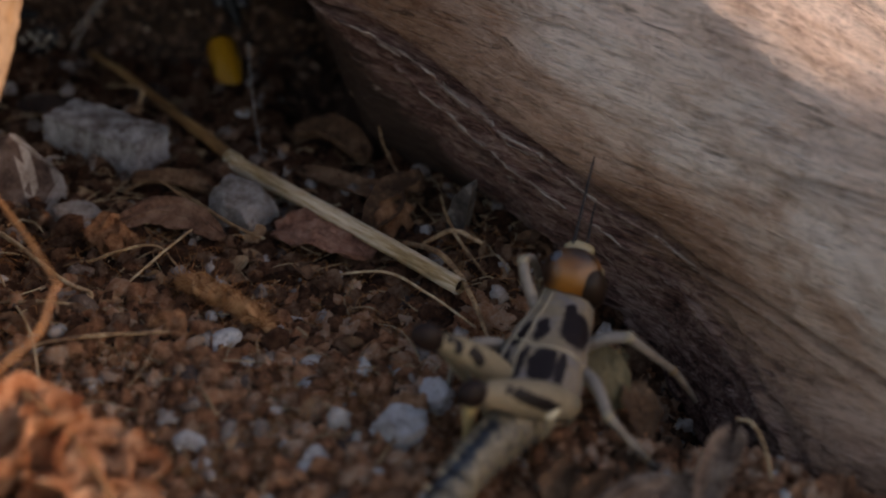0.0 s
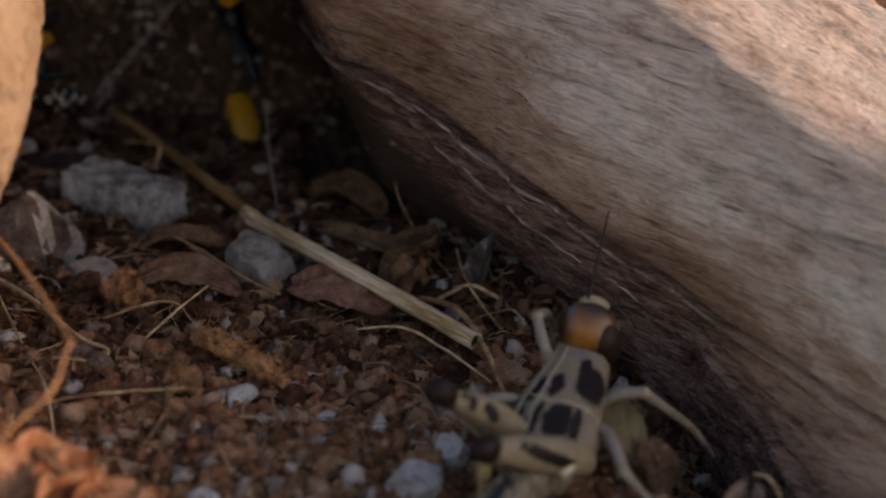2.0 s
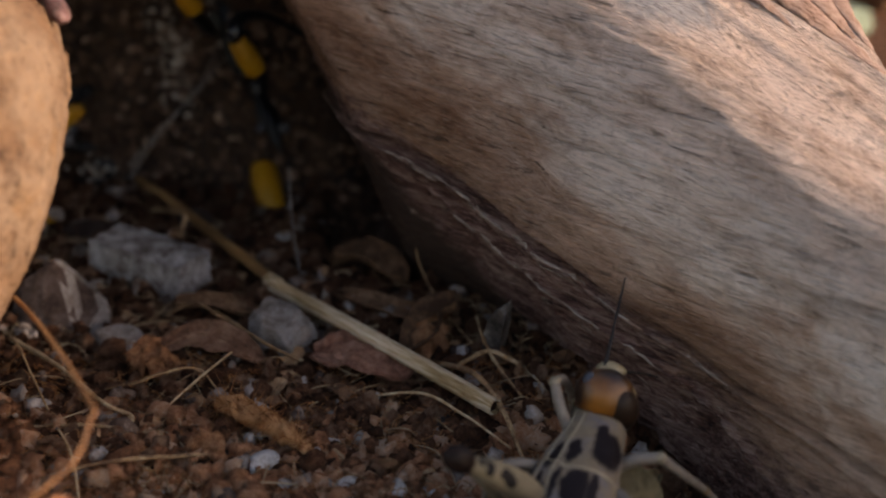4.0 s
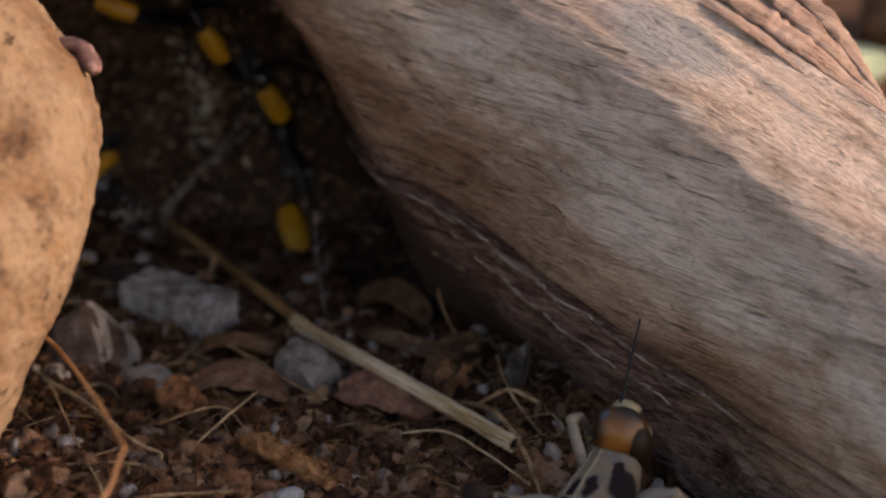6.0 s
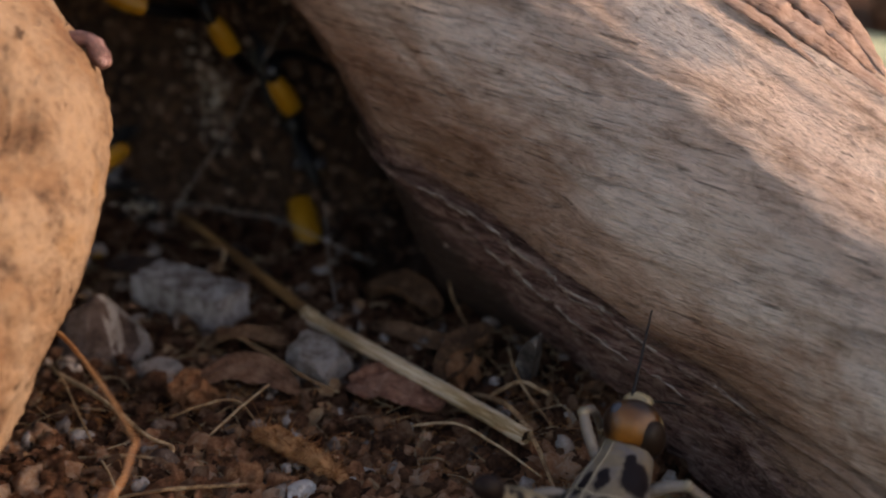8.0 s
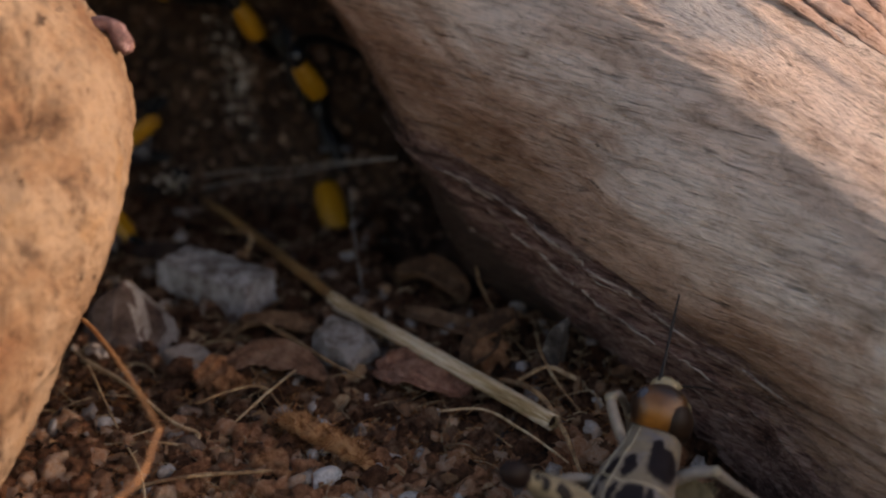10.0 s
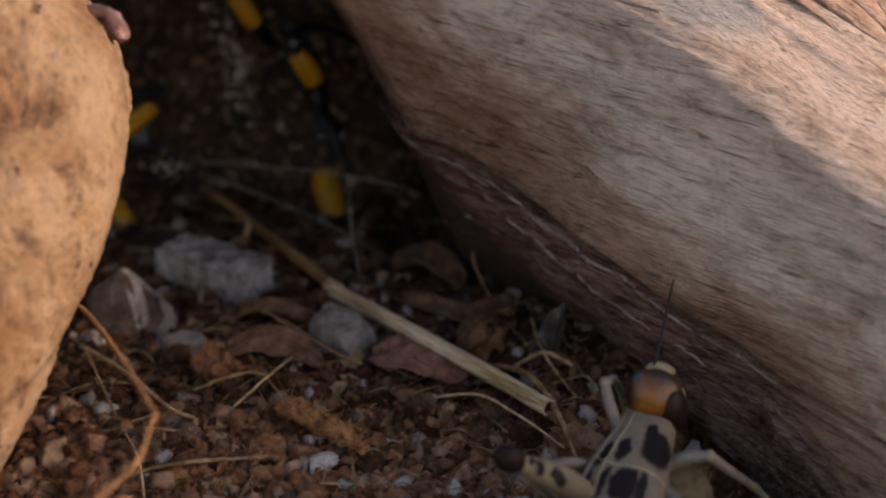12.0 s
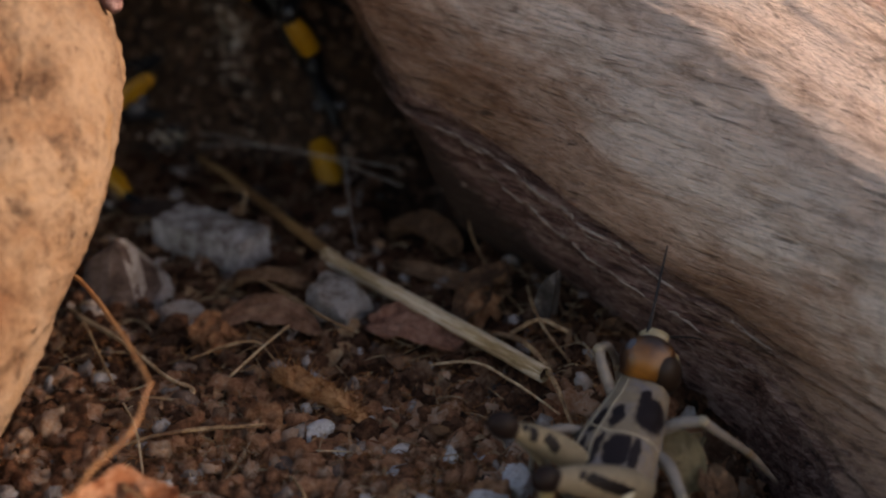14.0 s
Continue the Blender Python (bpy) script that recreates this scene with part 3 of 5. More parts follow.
def build_log():
    ss = list(np.arange(-76, 62, 0.5)) + list(np.arange(62, 138, 2.5))
    dg = list(np.arange(-50, -12, 0.5)) + list(np.arange(-12, 7, 0.3)) + list(np.arange(7, 72, 0.5)) + list(np.arange(72, 310, 4.0))
    bm = bmesh.new()
    grid = [[bm.verts.new(log_point(s, d)) for d in dg] for s in ss]
    n = len(dg)
    for r0, r1 in zip(grid, grid[1:]):
        for k in range(n):
            bm.faces.new((r0[k], r0[(k + 1) % n], r1[(k + 1) % n], r1[k]))
    bm.faces.new(grid[0])
    bm.faces.new(grid[-1][::-1])
    bmesh.ops.recalc_face_normals(bm, faces=bm.faces)
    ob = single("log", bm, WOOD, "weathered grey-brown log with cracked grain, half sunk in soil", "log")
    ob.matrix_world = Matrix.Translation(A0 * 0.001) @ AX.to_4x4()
    def strip(name, pts, flat, mat, label, seed, rough=0.35, steps=10):
        bs = bmesh.new()
        tube(bs, pts, 12, steps, flat, (0, -0.25, 1), rough, seed)
        bmesh.ops.scale(bs, vec=(0.001,) * 3, verts=bs.verts)
        st = new(name, mesh_of(name, bs, mat))
        st.parent = ob
        tagged(st, label)
    # strips of reddish bark along the crest: place along the log, turn round it, half width, height over the wood
    for k, (rows, flat) in enumerate((
            (((-8, 66.6, 0.6, 0.1), (0, 66.6, 1.3, 0.3), (6.1, 66.2, 1.55, 0.4), (9.9, 65.7, 1.6, 0.45), (13.6, 65.0, 1.5, 0.4), (18.2, 64.2, 1.1, 0.2), (25, 62.4, 0.3, 0.0)), 0.28),
            (((2, 72.6, 0.8, 0.2), (7, 72.4, 1.3, 0.5), (10.6, 71.2, 1.35, 0.6), (13.6, 69.9, 1.25, 0.5), (16.4, 68.6, 0.95, 0.35), (20, 66.8, 0.25, 0.0)), 0.28),
            (((5, 78.4, 0.7, 0.3), (10.3, 76.8, 1.1, 0.6), (13.0, 74.8, 1.15, 0.7), (16.0, 72.6, 0.95, 0.6), (18.6, 70.2, 0.6, 0.3), (22, 67.4, 0.2, 0.0)), 0.3),
            (((1, 61.6, 0.2, -0.1), (5, 61.6, 0.7, 0.05), (9, 61.4, 0.8, 0.1), (12.5, 60.6, 0.5, 0.0), (16, 59.4, 0.2, -0.1)), 0.3))):
        pts = []
        for q, deg, r, up in rows:
            c = log_point(q, deg)
            c += Vector((0, -math.cos(radians(deg)), math.sin(radians(deg)))) * up
            pts.append((c.x, c.y, c.z, r))
        strip("bark_strip", pts, flat, BARK, "flat strip of reddish bark along the crest", k + 40, 0.25)
    # pale splinters along the two lips
    rs = random.Random(8)
    for edge, off, spans in ((edge_bark, 0.0, ((-17, -13), (-12.4, -8), (-7, -5), (-4.4, 0), (1, 3.4), (4, 8.2), (9, 11), (13, 17), (24, 29))),
                             (edge_bark, -0.9, ((-15, -10), (-6, -2.5), (5, 10))),
                             (edge_low, 0.3, ((-7, -4), (-3.4, 0.6), (1.2, 3), (3.6, 8), (9, 14), (17, 21))),
                             (edge_low, -0.8, ((-4, -1), (5, 9)))):
        for a, c in spans:
            pts = []
            for i in range(6):
                s = a + (c - a) * i / 5
                p = log_point(s, edge(s) + off + rs.uniform(-0.05, 0.05))
                r = (0.04 + 0.17 * math.sin(math.pi * (i + 0.5) / 6)) * rs.uniform(0.4, 1.3)
                pts.append((p.x, p.y, p.z, r))
            strip("splinter", pts, 0.6, PALE_WOOD, "thin pale splinter of wood", int(a * 3) + 90, 0.3, 6)
    return ob


build_log()


# ---- the tan rock beside the hollow ----
def build_rock():
    bm = bmesh.new()
    # the unseen top is carried higher to shade the soil
    prof = [(-3, -46.5), (3, -43), (11.5, -38), (19, -34), (25, -31.5), (30.6, -29.6), (36, -29.1), (41, -30.0), (46, -33.8), (51, -37.5), (58, -40), (68, -44), (76, -56)]
    rows = spline(prof, 14)
    n = 240
    rings = []
    for z, xr in rows:
        yc = 126 + z * 0.5
        xl = -92
        a, c = (xr - xl) / 2, (xr + xl) / 2
        ring = []
        for k in range(n):
            w = 2 * math.pi * k / n
            ca, sa = math.cos(w), math.sin(w)
            e = 0.75
            p = Vector((c + a * math.copysign(abs(ca) ** e, ca), yc + 15 * math.copysign(abs(sa) ** e, sa), z))
            q = noise.noise_vector(p * 0.10) * 1.4 + noise.noise_vector(p * 0.35) * 0.5
            keep = step(0.75, 0.97, ca)
            fine = noise.noise_vector(p * 0.9) * 0.30 + noise.noise_vector(p * 2.3) * 0.14
            ring.append(bm.verts.new(p + q * (1 - 0.6 * keep) + fine))
        rings.append(ring)
    for r0, r1 in zip(rings, rings[1:]):
        for k in range(n):
            bm.faces.new((r0[k], r0[(k + 1) % n], r1[(k + 1) % n], r1[k]))
    bm.faces.new(rings[0][::-1])
    bm.faces.new(rings[-1])
    single("rock", bm, ROCK, "sunlit tan sandstone rock with dark pits", "rock", origin=(-60, 126, 0))


build_rock()


# ---- straw ----
def build_straw():
    bm = bmesh.new()
    far = [(-35, 205, 1.0, 0.45), (-30, 197.5, 1.9, 0.5), (-24.5, 189.3, 2.2, 0.58), (-21.5, 184.8, 2.3, 0.66), (-17.4, 179, 2.4, 0.68), (-13.6, 173.6, 2.45, 0.74)]
    pts = [(-14.2, 174.2, 2.4, 0.68), (-13.6, 173.3, 2.4, 0.70), (-13.0, 172.4, 2.4, 0.82), (-12.2, 171.5, 2.35, 0.69), (-4.6, 163.9, 2.35, 0.69), (5, 154, 2.35, 0.70), (11.7, 147.0, 2.25, 0.71)]
    tube(bm, pts, 16, 8, caps=False, rough=0.08)
    b3 = bmesh.new()
    tube(b3, far, 12, 6, rough=0.18)
    # a dark plug paints the shade inside the hollow end
    b2 = bmesh.new()
    tube(b2, [(11.5, 147.2, 2.25, 0.47), (11.0, 147.7, 2.25, 0.47), (9.0, 149.8, 2.3, 0.42)], 16, 4)
    t = thing("straw", (-10, 170, 0), "pale yellow dry straw stalk lying on the soil", "straw")
    s = part("stalk", bm, STRAW, t)
    md = s.modifiers.new("wall", "SOLIDIFY")
    md.thickness = 0.0002
    md.offset = -1
    part("butt", b3, STALK, t, "brown weathered lower end of the stalk")
    part("dark_plug", b2, BANK, t, "dark plug painting the shade in the stalk's hollow end")


build_straw()

# ---- stones ----
STONE_SEED = [100]


def stone(x, y, size, turn=0, kind=0, mat=None, label="pale grey angular gravel stone on the soil", sink=0.35, tilt=0, group="gravel stones", sub=4, cuts=None, boxy=False):
    """One stone of the given half sizes, sunk a little into the soil; each has a shape of its own."""
    STONE_SEED[0] += 7
    if boxy:
        bm = bmesh.new()
        bmesh.ops.create_cube(bm, size=2.0)
        bmesh.ops.subdivide_edges(bm, edges=bm.edges, cuts=14, use_grid_fill=True)
        rs = random.Random(STONE_SEED[0])
        chips = [(Vector((rs.choice((-1, 1)), rs.choice((-1, 1)), rs.choice((-0.6, 0.8, 1)))).normalized(), rs.uniform(1.12, 1.4)) for _ in range(0 if kind == 7 else 5)]
        for v in bm.verts:
            c = v.co.copy()
            c = c.lerp(c.normalized() * 1.25, 0.05)
            for n, d in chips:
                c -= n * max(0.0, c.dot(n) - d)
            v.co = c + noise.noise_vector(c * 1.3 + Vector((STONE_SEED[0], 0, 0))) * (0.05 if kind == 7 else 0.12) + noise.noise_vector(c * 3.5) * 0.045 + noise.noise_vector(c * 9) * 0.02
    else:
        bm = rubble(sub, STONE_SEED[0] + kind, cuts or 8 + kind % 4, 0.40, 0.07)
    bmesh.ops.transform(bm, matrix=pose(0, 0, 0, tilt, tilt * 0.6, turn) @ Matrix.Diagonal((*[0.8 * a for a in size], 1)), verts=bm.verts)
    for v in bm.verts:
        v.co += noise.noise_vector(v.co * 1.7) * 0.10 + noise.noise_vector(v.co * 4.5) * 0.05
    bmesh.ops.scale(bm, vec=(0.001,) * 3, verts=bm.verts)
    ob = new("stone", mesh_of("stone", bm, mat or STONE, False))
    ob.location = V(x, y, relief(x, y) + 0.8 * size[2] * (1 - sink))
    return tagged(ob, label, "stone", group)


stone(-29.0, 178.8, (8.6, 3.7, 3.8), -30, 7, STONE, boxy=True, label="large oblong pale grey stone beside the straw")


def wedge_stone(x, y):
    """A pointed stone with flat faces, its edges knocked round."""
    bm = bmesh.new()
    for c in ((-6.6, -1.2, -1.5), (-4.6, 3.8, -1.5), (4.6, 3.8, -1.5), (6.4, -1.6, -1.5), (2.6, -5.0, -1.5), (-3.0, -4.4, -1.5), (-0.6, 1.0, 7.4), (0.2, 2.0, 7.2), (5.2, 0.6, 2.8), (-4.4, 0.6, 4.8)):
        bm.verts.new(c)
    hull = bmesh.ops.convex_hull(bm, input=bm.verts)
    bmesh.ops.delete(bm, geom=list({v for v in hull["geom_interior"] if isinstance(v, bmesh.types.BMVert)}), context="VERTS")
    bmesh.ops.bevel(bm, geom=bm.edges[:], offset=0.18, segments=1, affect="EDGES")
    bmesh.ops.triangulate(bm, faces=bm.faces)
    bmesh.ops.subdivide_edges(bm, edges=bm.edges, cuts=4, use_grid_fill=True)
    for v in bm.verts:
        v.co += noise.noise_vector(v.co * 0.7) * 0.18 + noise.noise_vector(v.co * 2.4) * 0.08
    bmesh.ops.scale(bm, vec=(0.001,) * 3, verts=bm.verts)
    bm.normal_update()
    # light put into the colour: right-facing faces paler grey, the rest dark
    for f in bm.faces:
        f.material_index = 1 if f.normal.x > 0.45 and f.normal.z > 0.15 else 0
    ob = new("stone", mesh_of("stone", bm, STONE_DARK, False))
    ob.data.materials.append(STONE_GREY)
    ob.location = V(x, y, relief(x, y))
    return tagged(ob, "wedge-shaped grey stone near the oblong stone", "stone", "gravel stones")


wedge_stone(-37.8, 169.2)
stone(-30.4, 163.6, (3.9, 2.4, 1.5), 8, 2, STONE_GREY, cuts=13, label="flat grey stone below the wedge-shaped stone")
stone(-11.9, 163.4, (3.9, 3.2, 3.0), -28, 3, STONE_GREY, boxy=True, tilt=8, label="grey angular stone under the straw")
stone(-9.0, 155.3, (1.6, 1.3, 1.2), 15, 4)
stone(-11.2, 138.6, (2.2, 1.8, 1.7), 30, 5)
stone(-9.5, 136.3, (1.5, 1.0, 0.8), 0, 6)
stone(-1.9, 119.6, (2.2, 2.0, 1.9), 10, 0)
stone(5.8, 123.6, (2.7, 2.4, 2.6), 40, 2, boxy=True, tilt=10, label="white angular stone close to the insect's leg")
stone(9.0, 129.2, (2.2, 1.8, 1.9), 70, 3, boxy=True, tilt=-12)
stone(-2.4, 132.6, (2.9, 1.3, 1.1), 12, 4, label="flat white stone chip on the soil")
stone(1.8, 134.8, (1.7, 1.5, 1.5), 60, 1)
stone(-13.2, 122.4, (2.3, 1.8, 1.7), -25, 5)
stone(-11.5, 120.4, (1.6, 1.2, 1.0), 35, 0)
stone(-5.8, 115.2, (2.1, 1.5, 1.1), 0, 7)
stone(-14.4, 132.8, (1.7, 1.4, 1.3), 80, 2, STONE_DARK, "brownish grey pebble on the soil")
stone(-6.2, 142.0, (1.5, 1.3, 1.3), 20, 3)
stone(6.2, 147.6, (1.6, 1.3, 1.2), 50, 6, STONE_DARK, "brownish grey pebble on the soil")
stone(10.0, 118.0, (1.3, 1.0, 0.9), 20, 4)
stone(-25.5, 191.5, (3.4, 2.4, 2.2), 30, 5, STONE_DARK, "brownish grey pebble in the shade")
stone(-20.5, 186.2, (2.0, 1.7, 1.8), -15, 6, STONE_DARK, "brownish grey pebble in the shade")
stone(-37.5, 190.0, (5.5, 2.8, 2.0), 5, 1, STONE_DARK, "brown stone half buried under the bank")
stone(-46.0, 176.0, (4.0, 3.0, 2.4), 45, 3, STONE_DARK, "brown stone half buried near the rock")
stone(-6.4, 139.6, (1.9, 1.4, 1.4), 20, 2, label="rounded pale stone at the end of the fuzzy root")
stone(-15.0, 133.2, (1.9, 1.3, 1.1), 15, 5, STONE_GREY)
stone(-2.4, 145.0, (1.6, 1.2, 1.1), 65, 4, STONE_GREY)
stone(-5.0, 149.0, (1.7, 1.3, 1.0), -20, 1, STONE_GREY)
stone(-3.0, 137.2, (1.5, 1.1, 0.9), 40, 6)
stone(5.2, 135.4, (1.4, 1.2, 1.0), 10, 3)
stone(-28.0, 143.4, (2.1, 1.3, 1.0), 5, 7, STONE_GREY)
stone(-30.2, 138.6, (1.9, 1.1, 0.9), 20, 2, STONE_GREY)
stone(-1.0, 152.4, (1.3, 1.1, 0.9), 70, 0)
stone(-15.6, 164.6, (1.9, 1.6, 1.6), 30, 3, STONE_DARK, "reddish brown pebble beside the torn leaf")
rnd = random.Random(5)
for i in range(86):
    x, y = rnd.uniform(-46, 16), rnd.uniform(108, 186)
    s = rnd.uniform(0.7, 1.0 + 0.8 * rnd.random())
    pale = rnd.random() < 0.4
    stone(x, y, (s * rnd.uniform(0.9, 1.5), s, s * rnd.uniform(0.6, 0.95)), rnd.uniform(0, 180), rnd.randrange(8), STONE_GREY if pale else STONE_DARK,
          "small pale gravel chip on the soil" if pale else "small brown pebble on the soil", sub=3)
stone(66, 262, (17, 10, 9), 25, 2, GREEN, "pale green lichen-covered stone behind the log", 0.3, group="")
stone(88, 292, (16, 12, 10), 60, 4, ROCK, "reddish tan stone behind the log", 0.3, group="")


# ---- loose crumbs of soil and grit ----
def crumbs(name, spots, mat, label, seed, category="soil"):
    """Many small lumps in one mesh: (x, y, z, size). The larger ones are finer and knobbly."""
    r = np.random.RandomState(seed)
    sp = np.array(spots, float)
    verts, faces, base_index = [], [], 0
    for sub, pick in ((1, sp[sp[:, 3] <= 1.3]), (2, sp[sp[:, 3] > 1.3])):
        n = len(pick)
        if not n:
            continue
        bm = bmesh.new()
        bmesh.ops.create_icosphere(bm, subdivisions=sub, radius=1.0)
        base = np.array([v.co for v in bm.verts])
        tri = np.array([[v.index for v in f.verts] for f in bm.faces])
        bm.free()
        m = len(base)
        stretch = r.uniform(0.6, 1.35, (n, 1, 3))
        # each lump swells and dents along a few directions of its own
        bulge = np.ones((n, m))
        for k, amp in ((1.6, 0.22), (3.1, 0.18), (5.0, 0.12)):
            way = r.normal(0, k, (n, 3))
            bulge += amp * np.sin(np.einsum("mi,ni->nm", base, way) + r.uniform(0, 6.28, (n, 1)))
        v = base[None] * stretch * bulge[:, :, None] + r.normal(0, 0.05 + 0.06 * sub, (n, m, 3))
        v = v * pick[:, None, 3:4] * 0.5 + pick[:, None, :3]
        f = tri[None] + (np.arange(n) * m)[:, None, None] + base_index
        verts += (v.reshape(-1, 3) * 0.001).tolist()
        faces += f.reshape(-1, 3).tolist()
        base_index += n * m
    me = bpy.data.meshes.new(name)
    me.from_pydata(verts, [], faces)
    me.polygons.foreach_set("use_smooth", [True] * len(faces))
    me.materials.append(mat)
    return tagged(new(name, me), label, category, kind="stuff")


def scatter(n, x0, x1, y0, y1, lo, hi, seed, power=2.2, lift=0.25):
    r = np.random.RandomState(seed)
    out = []
    for _ in range(n):
        x, y = r.uniform(x0, x1), r.uniform(y0, y1)
        s = lo + (hi - lo) * r.rand() ** power
        c = noise.noise(Vector((x * 0.09, y * 0.09, seed)))
        s *= 1 + 0.35 * c
        out.append((x, y, relief(x, y) + s * lift * r.uniform(0.2, 1.4), s))
    return out


crumbs("soil_crumbs", scatter(12500, -58, 52, 98, 150, 0.45, 2.4, 3, 2.6), CRUMB, "loose reddish brown soil crumbs", 4)
crumbs("shaded_crumbs", scatter(13000, -58, 45, 138, 212, 0.45, 2.4, 13, 2.6), SHADED_CRUMB, "loose soil crumbs near the bank, shade put into their colour", 14)
crumbs("fine_soil", scatter(28000, -48, 42, 100, 148, 0.2, 0.8, 8, 1.5, 0.6), CRUMB, "fine reddish brown soil grains", 9)
crumbs("grit", scatter(900, -50, 45, 100, 205, 0.6, 2.3, 21, 1.6, 0.45), GRIT, "scattered grey grit among the soil", 22, "grit")


def bank_spots(n, seed):
    r = np.random.RandomState(seed)
    out = []
    for _ in range(n):
        u, x = r.uniform(0.6, 5.2), r.uniform(-62, 6)
        p = bank_point(u, x)
        s = 0.25 + 1.0 * r.rand() ** 3
        out.append((p.x, p.y - s * 0.2, p.z, s))
    return out


def cluster_spots(seed):
    r = random.Random(seed)
    out = []
    for cx, cz, n in ((-32.2, 18.8, 70), (-30.2, 14.8, 80), (-28.2, 10.0, 50), (-32.0, 11.8, 50), (-25.8, 18.9, 40), (-34.0, 23, 30)):
        for _ in range(n):
            x, z = r.gauss(cx, 1.3), r.gauss(cz, 1.6)
            u = min((abs(bank_point(i * 0.1, x).z - z), i * 0.1) for i in range(8, 50))[1]
            p = bank_point(u, x)
            s = 0.2 + 0.8 * r.random() ** 2.5
            out.append((p.x, p.y - s * 0.45, p.z, s))
    return out


crumbs("pale_grains", cluster_spots(71), DUST, "pale dusty grains clustered on the dark bank", 72, "grit")
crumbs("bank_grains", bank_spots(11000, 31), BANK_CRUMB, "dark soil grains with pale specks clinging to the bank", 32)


# ---- roots, twigs and fibres ----
def strand(name, pts, mat, label, category, sides=8, steps=8, seed=0, rough=0.25, group=""):
    bm = bmesh.new()
    tube(bm, pts, sides, steps, rough=rough, seed=seed)
    return single(name, bm, mat, label, category, group, origin=tuple(pts[0][:3]))


strand("root", [(-50, 166, 0, 0.24), (-43, 154, 12.0, 0.24), (-36.2, 142.0, 17.8, 0.23), (-32.8, 137.4, 18.6, 0.23), (-26.5, 125.6, 20.1, 0.22), (-22.5, 117.2, 20.9, 0.21), (-22.0, 116.0, 21.0, 0.21), (-22.3, 115.3, 20.5, 0.2), (-23.3, 112.5, 18.4, 0.19), (-27.0, 109.5, 15.6, 0.18), (-33, 104, 7, 0.17), (-38, 100, 0, 0.16)], ROOT, "thin bent orange root arching over the soil", "root", seed=2)
strand("root", [(-42, 163, 0.3, 0.28), (-35, 154.4, 2.2, 0.25), (-28.5, 146.9, 2.2, 0.22), (-25.3, 144.8, 2.0, 0.22), (-26.0, 143.0, 1.8, 0.2), (-30, 143.4, 1.8, 0.2), (-36, 145, 0.4, 0.16)], FIBRE, "looped pale thin root on the soil", "root", seed=3)
strand("twig", [(-36, 133.3, 0.5, 0.22), (-26.6, 136.5, 2.0, 0.25), (-16.5, 139, 1.4, 0.2)], FIBRE, "thin straight dry grass stem on the soil", "twig", seed=4)
strand("twig", [(-23.7, 145.8, 0.6, 0.12), (-19.6, 152.1, 2.0, 0.14), (-16.6, 157.2, 2.4, 0.11)], FIBRE, "short thin dry twig on the soil", "twig", seed=5)
strand("root", [(3.0, 179.0, 8.5, 0.1), (3.3, 173.6, 5.5, 0.12), (6.2, 167.6, 2.5, 0.12), (9.8, 162.5, 0.5, 0.1)], FIBRE, "thin pale root hanging by the log", "root", seed=6)
strand("root", [(6.0, 158.6, 0.5, 0.3), (9.5, 152.5, 3.0, 0.32), (12.0, 148.0, 2.4, 0.32), (13.5, 143.6, 1.2, 0.26), (14.5, 140, 0.2, 0.2)], FIBRE, "bent thin root beside the straw's end", "root", seed=7)
strand("root", [(-2, 151.5, 0.5, 0.12), (4.0, 150.5, 1.7, 0.16), (8.5, 146.2, 1.8, 0.16), (13.2, 142.2, 0.5, 0.12)], FIBRE, "thin root under the straw's end", "root", seed=8)
strand("twig", [(8.0, 157.2, 1.2, 0.24), (11.2, 157.8, 2.6, 0.26), (14.4, 156.6, 1.8, 0.22)], FIBRE, "short bent dry twig by the log", "twig", seed=9)
strand("root", [(10.0, 165.0, 3.0, 0.18), (10.6, 160.2, 3.0, 0.2), (12.0, 156, 2.2, 0.2), (14.6, 152.0, 0.6, 0.16)], FIBRE, "fine forked root by the log", "root", seed=10)
strand("root", [(-31.8, 197, 0.3, 0.2), (-27.8, 190.5, 3.2, 0.24), (-26.0, 188.5, 3.6, 0.24), (-26.8, 186.8, 1.0, 0.2)], FIBRE, "short curled root by the straw", "root", seed=11)
strand("twig", [(-10.5, 124.5, 0.3, 0.2), (-11.8, 127.8, 1.2, 0.22), (-12.8, 129.4, 1.6, 0.16)], FIBRE, "short pale twig on the soil", "twig", seed=12)
strand("twig", [(2.4, 116.0, 0.4, 0.14), (4.0, 119.5, 1.6, 0.16), (5.6, 121.6, 2.9, 0.12)], FIBRE, "thin dry grass blade against a stone", "twig", seed=13)
strand("twig", [(-20.0, 168.5, 1.5, 0.12), (-16.5, 163.5, 2.0, 0.2), (-12.5, 160.0, 1.4, 0.2), (-9, 158.8, 0.5, 0.12)], FIBRE, "thin bent twig beside a leaf", "twig", seed=14)
strand("root", [(35.9, 124.0, 3.2, 0.15), (37.0, 123.0, 3.6, 0.18), (37.8, 121.2, 2.8, 0.19), (38.2, 118.6, 1.4, 0.18), (37.8, 114.0, 0.0, 0.16)], FIBRE, "pale hooked root tip beside the log", "root", seed=15)
strand("broken_twig", [(-36.4, 152.0, 43.5, 0.7), (-31.6, 151.0, 44.6, 0.85), (-29.9, 149.6, 43.2, 0.95), (-29.4, 149.0, 42.4, 0.5)], NUB, "dark broken twig end stuck to the rock", "twig", seed=17)

